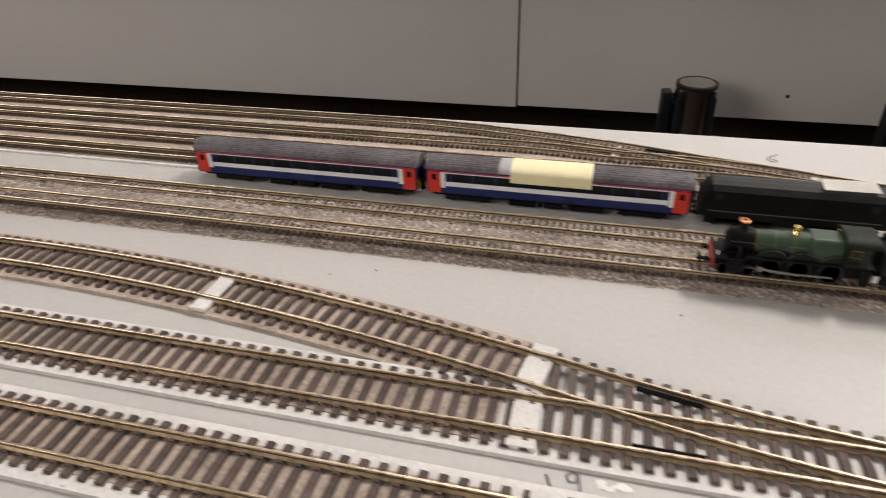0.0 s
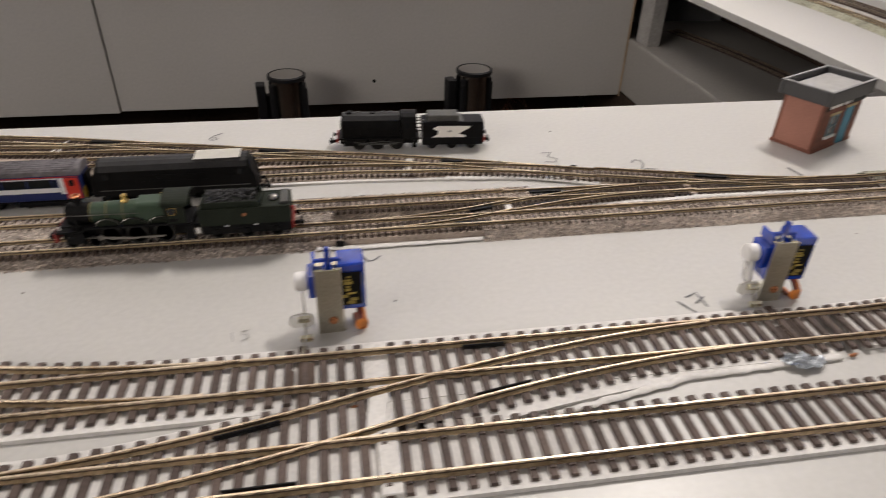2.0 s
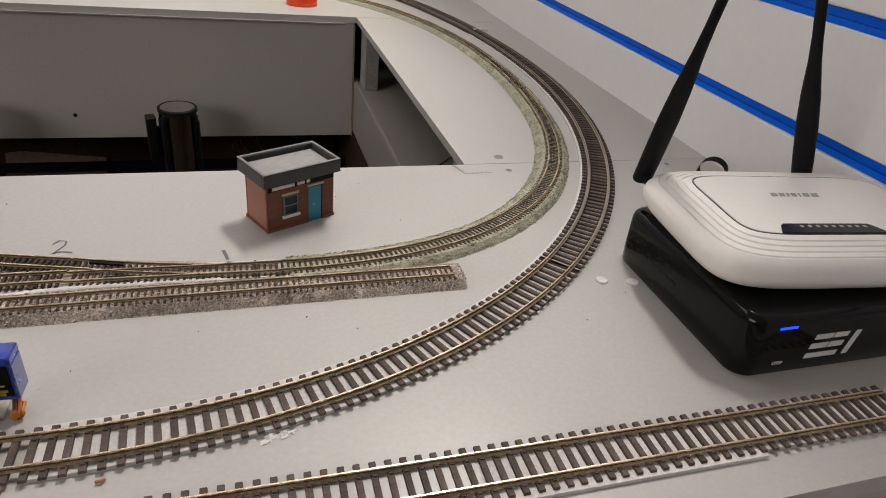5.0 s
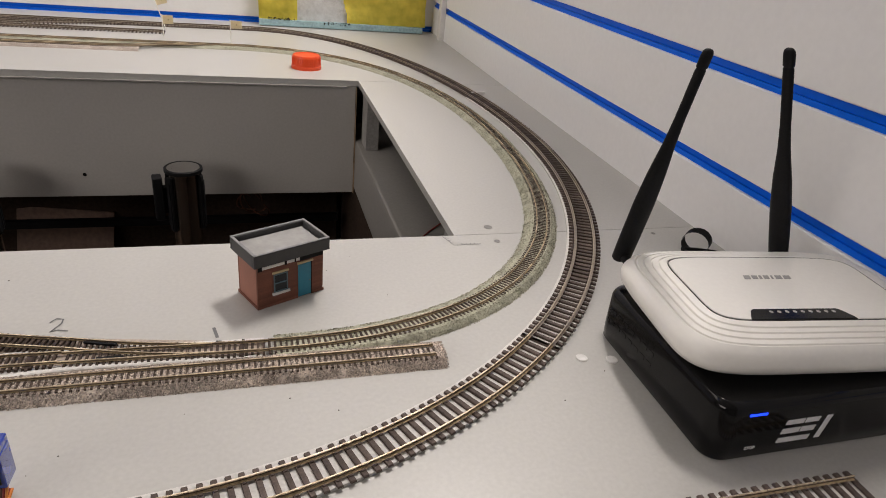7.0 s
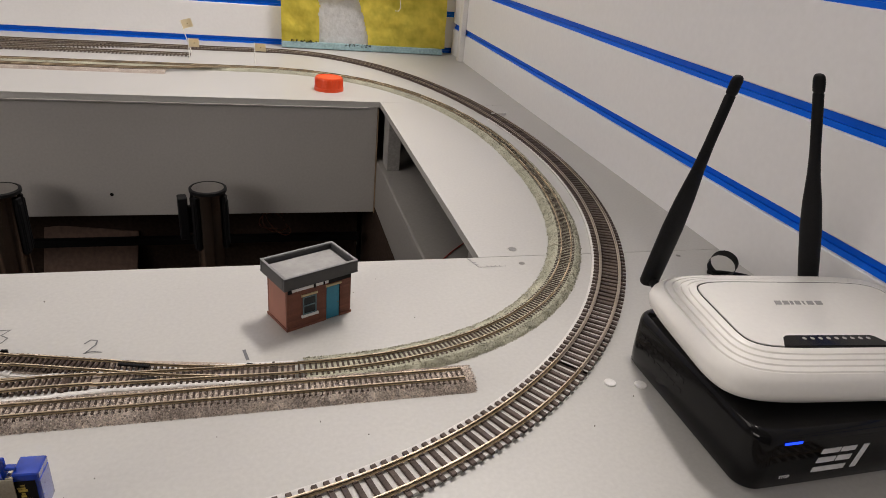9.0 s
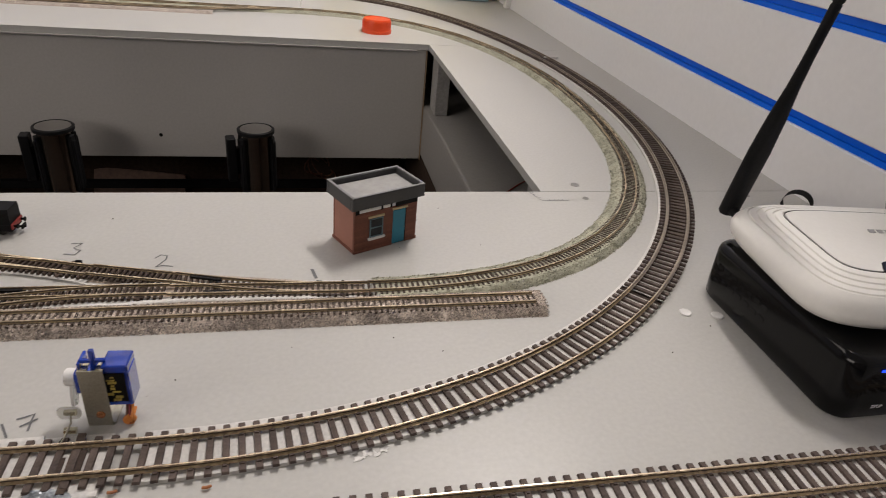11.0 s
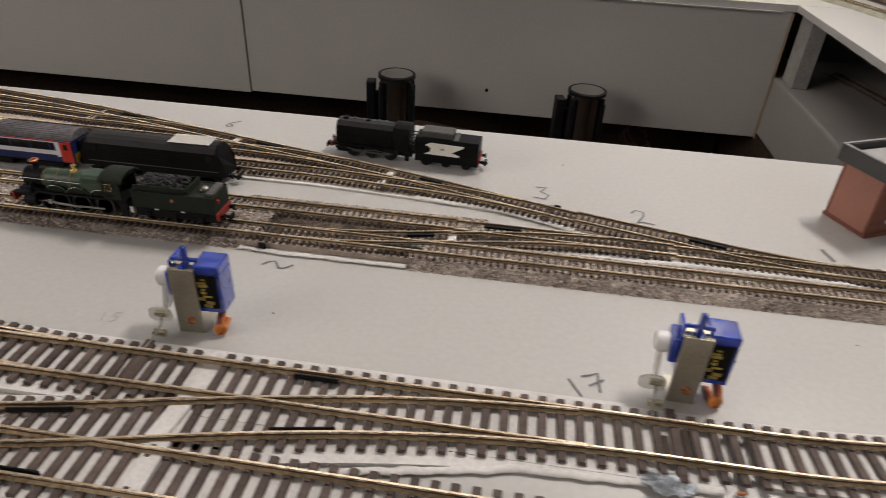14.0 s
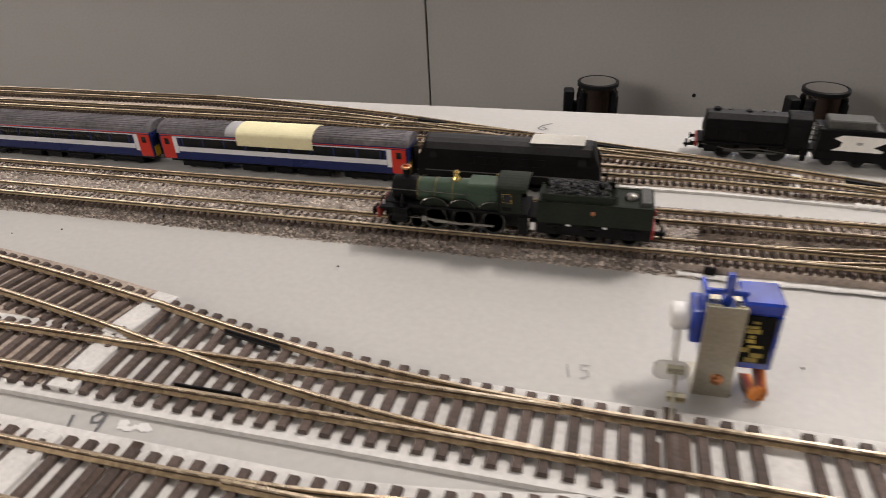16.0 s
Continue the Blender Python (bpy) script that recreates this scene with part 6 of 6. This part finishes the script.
GLYPH = {
    "1": [[(0, 1), (0.12, 0)]],
    "2": [[(0, 0.75), (0.3, 1.0), (0.65, 0.9), (0.6, 0.6), (0.1, 0.05), (0.45, 0.15), (1.0, 0.0)]],
    "3": [[(0, 0.95), (0.6, 1.0), (0.3, 0.6), (0.75, 0.4), (0.6, 0.05), (0, 0.1)]],
    "6": [[(0.7, 1.0), (0.2, 0.6), (0.05, 0.2), (0.4, 0.0), (0.7, 0.2), (0.3, 0.4)]],
    "7": [[(0, 1.0), (0.5, 0.97), (1.0, 1.0), (0.75, 0.6), (0.45, 0.0)], [(0.1, 0.45), (1.1, 0.6)]],
    "5": [[(0.8, 1.0), (0.2, 1.0), (0.15, 0.6), (0.6, 0.6), (0.7, 0.2), (0.1, 0.0)]],
    "9": [[(0.7, 0.85), (0.45, 1.0), (0.15, 0.85), (0.2, 0.62), (0.5, 0.58), (0.7, 0.85)], [(0.72, 0.92), (0.64, 0.45), (0.5, -0.1)]],
    "~": [[(0, 0.25), (0.3, 0.6), (0.6, 0.72), (0.9, 0.5), (1.2, 0.28), (1.5, 0.35), (1.9, 0.75)]],
}


def writing(body, x, y, size, turn, label, w=0.0011, mat="pencil"):
    bm = bmesh.new()
    for k, ch in enumerate(body):
        for j, st in enumerate(GLYPH[ch]):
            ribbon([(size * (0.55 * k + 0.72 * u), size * v) for u, v in st], w, bm, 0.00025 + 0.00004 * j)
    ob = part("handwriting", bm, mat)
    ob.matrix_world = pose(x, y, 0, 0, 0, turn)
    return tagged(ob, label, "handwriting", "pencil marks")


writing("2", -0.3095, -0.1180, 0.0165, 6, "pencilled number two on the grey board")
writing("1", -0.2060, -0.1370, 0.0125, 8, "pencilled number one on the grey board", 0.0022)
writing("3", -0.3690, -0.0990, 0.0165, -4, "pencilled number three on the grey board")
writing("6", -0.5950, -0.0370, 0.0130, -10, "pencilled number six on the grey board")
writing("17", -0.3475, -0.2640, 0.0105, 24, "pencilled number seventeen beside a servo")
writing("15", -0.5560, -0.2560, 0.0065, 5, "faint pencilled number fifteen beside a servo", 0.0006, "print_grey")
writing("19", -0.6995, -0.3140, 0.0100, 18, "pencilled number nineteen between the tracks", 0.0010)
writing("~", -0.5040, -0.2030, 0.0110, -10, "pencilled wavy mark on the grey board")
writing("~", -0.4980, -0.1360, 0.0090, -10, "faint pencilled wavy mark between tracks", 0.0006, "print_grey")
bm = bmesh.new()
ribbon([(-0.012, -0.002), (-0.006, -0.020), (0.020, -0.0195)], 0.0006, bm)
for k in range(4):
    ribbon([(-0.0115 + 0.0012 * k, -0.004 - 0.0035 * k), (-0.0085 + 0.0012 * k, -0.0036 - 0.0035 * k)], 0.0006, bm)
    ribbon([(0.002 + 0.004 * k, -0.0195), (0.0025 + 0.004 * k, -0.0172)], 0.0006, bm)
ob = tagged(part("pencil_line", bm, "pencil"), "ruled pencil lines by the pit corner", "pencil mark", "pencil marks")
# chalky scuffs and crumbs
rng = random.Random(11)
for x, y, n, s in ((-0.187, -0.2925, 13, 0.008), (-0.186, -0.3475, 11, 0.008), (-0.6815, -0.3060, 7, 0.005)):
    bm = bmesh.new()
    for k in range(n):
        u, v = rng.uniform(-s, s), rng.uniform(-s * 0.35, s * 0.35)
        ribbon([(u, v), (u + 0.002, v + 0.0006), (u + 0.003, v + rng.uniform(-0.001, 0.002))], rng.uniform(0.0010, 0.0028), bm, 0.0002 + 0.00002 * k)
    ob = part("scuff_mark", bm, "white")
    ob.matrix_world = pose(x, y, 0)
    tagged(ob, "white chalky scuff on the grey board", "scuff", "scuffs", kind="stuff")
bm = bmesh.new()
for _ in range(34):
    x, y = rng.uniform(-0.95, 0.2), rng.choice((rng.uniform(-0.245, -0.20), rng.uniform(-0.10, -0.01), rng.uniform(-0.30, -0.2)))
    if x < -0.4 and y > -0.13:
        continue
    b2 = bmesh.new()
    bmesh.ops.create_icosphere(b2, subdivisions=1, radius=rng.uniform(0.0002, 0.0005), matrix=pose(x, y, 0.0003))
    join(bm, b2)
tagged(part("crumbs", bm, "sleeper_n"), "dark specks of dirt scattered on the boards", "dirt", kind="stuff")

# foil, solder joints and white joint fillers on the larger tracks
bm = bmesh.new()
bmesh.ops.create_grid(bm, x_segments=18, y_segments=10, size=0.5)
for v in bm.verts:
    # a crumpled oval cushion, thin at its rim
    q = Vector((v.co.x * math.sqrt(1 - 2 * v.co.y ** 2), v.co.y * math.sqrt(1 - 2 * v.co.x ** 2))) * 2 ** 0.5
    r = min(1.0, q.length)
    k = 1 + 0.2 * noise.noise(v.co * 4)
    v.co = Vector((q.x * 0.0135 * k, q.y * 0.0072 * k, 0.0036 * (1 - r ** 2) ** 0.5 * (1 + 0.5 * noise.noise(v.co * 9))))
foil = tagged(part("foil_scrap", bm, "foil", smooth=20), "crumpled silver foil scrap beside the turnout", "foil")
foil.matrix_world = pose(-0.319, -0.3025, 0.0, 0, 0, -4)


def filler(x, y, w, d, turn, z, label="white filler strip between track joints", tall=0.0012):
    ob = part("joint_filler", box(-w / 2, w / 2, -d / 2, d / 2, 0, tall, 0.0003), "underlay")
    ob.matrix_world = pose(x, y, z, 0, 0, turn)
    return tagged(ob, label, "joint filler", "joint fillers")


filler(-0.7125, B_Y, 0.0105, 0.029, 0, 0.0, tall=0.0038)
filler(-0.7120, -0.2575, 0.0105, 0.027, -11, 0.0002, tall=0.0038)
filler(-0.4975, -0.3050, 0.0075, 0.027, -8, 0.0, tall=0.0038)
filler(-0.4955, A_Y, 0.0075, 0.029, 0, 0.0002, tall=0.0038)
filler(-0.7015, A_Y, 0.0100, 0.029, 0, 0.0, tall=0.0038)
filler(0.1905, 0.509, 0.0035, 0.026, -82, 0.0012, "white filler at a joint of the curving track", tall=0.0040)
filler(-0.866, -0.2385, 0.0085, 0.028, -4, UB, tall=0.0021)
filler(-0.687, -0.0450, 0.0045, 0.026, -12, YB, "white filler at a small track joint")
filler(-0.462, -0.0995, 0.0045, 0.026, -12, YB, "white filler at a small track joint")
filler(-0.575, -0.0720, 0.0040, 0.022, -12, YB, "white filler at a small track joint")
filler(-0.412, -0.1585, 0.0045, 0.024, 0, NB - 0.0004, "white filler at a small track joint")
filler(-0.168, -0.1570, 0.0040, 0.0150, 0, NB - 0.0012, "white filler at a small track joint")


def joint_wire(pts, r, mat, label, name="dropper_wire"):
    ob = part(name, tube(pts, r, 7), mat, smooth=60)
    return tagged(ob, label, "wire", "track wires")


for x, y in ((-0.296, -0.3010), (-0.258, -0.3030), (-0.508, -0.3010), (-0.861, -0.346), (-0.177, -0.3425), (-0.256, -0.3415)):
    joint_wire([(x, y, 0.001), (x + 0.002, y - 0.0006, 0.0016), (x + 0.0035, y + 0.0006, 0.0010)], 0.0007, "rust", "coppery solder blob beside a rail", "solder_blob")
def filler_bead(pts, r, z, label):
    """An uneven bead of white filler pressed flat along a track's edge."""
    p, d = even(np.array(pts, float), 0.0025)
    n = [noise.noise(Vector((q[0] * 130, q[1] * 130, 2.0))) for q in p]
    line_pts = [(q[0] - k[1] * 0.0009 * e, q[1] + k[0] * 0.0009 * e, 0.0) for q, k, e in zip(p, d, n)]
    bm = tube(line_pts, [r * (1 + 0.45 * noise.noise(Vector((q[0] * 210, q[1] * 210, 8.0)))) for q in p], 10)
    for v in bm.verts:
        v.co.z = z + v.co.z * 0.45
    return tagged(part("filler_bead", bm, "underlay", smooth=60), label, "track filler", "filler beads")


filler_bead([(-0.345, -0.1345), (-0.365, -0.1275), (-0.385, -0.1215), (-0.410, -0.1180), (-0.440, -0.1155)], 0.0022, 0.0012, "white filler bead along the yard underlay")
filler_bead([(-0.336, -0.1655), (-0.318, -0.1655), (-0.305, -0.1630), (-0.285, -0.1620), (-0.245, -0.1625), (-0.215, -0.1640), (-0.198, -0.1680), (-0.182, -0.1655)], 0.0021, 0.0036, "white filler bead between the small tracks")
filler_bead([(-0.520, -0.1885), (-0.495, -0.1895), (-0.470, -0.1890), (-0.432, -0.1888)], 0.0016, 0.0010, "white filler bead beside the small crossover")
filler_bead([(-0.300, -0.3010), (-0.330, -0.3025), (-0.370, -0.3040), (-0.405, -0.3105), (-0.435, -0.3165)], 0.0016, 0.0012, "white filler bead beside the turnout")
for x, y in ((-0.355, -0.1130), (-0.508, -0.1875), (-0.2035, -0.1465), (-0.318, -0.146)):
    ob = part("point_motor_pin", box(-0.002, 0.002, -0.0008, 0.0008, 0.0, 0.0034, 0.0003), "loco_black")
    ob.matrix_world = pose(x, y, 0.001, 0, 0, -10)
    tagged(ob, "small black lever beside a turnout", "lever", "turnout levers")


def loose_wire(pts, r, mat, label):
    return tagged(part("loose_wire", tube(pts, r, 7), mat, smooth=60), label, "wire", "loose wires")


loose_wire([(0.016, 0.186, -0.1050), (0.040, 0.215, -0.1048), (0.070, 0.246, -0.1045), (0.100, 0.272, -0.1048), (0.141, 0.307, -0.1048)], 0.0009, "red", "thin red wire across the lower deck")
for k in range(3):
    pts = [(-0.185 + 0.022 * math.cos(a + k) + 0.006 * k, 0.61 + 0.010 * math.sin(1.7 * a), -0.232 + 0.020 * math.sin(a + 0.5 * k) - 0.004 * k) for a in np.linspace(0, 5.2, 22)]
    loose_wire(pts, 0.0013, "brown_wire", "brown wire hanging in a coil under the rear panel")
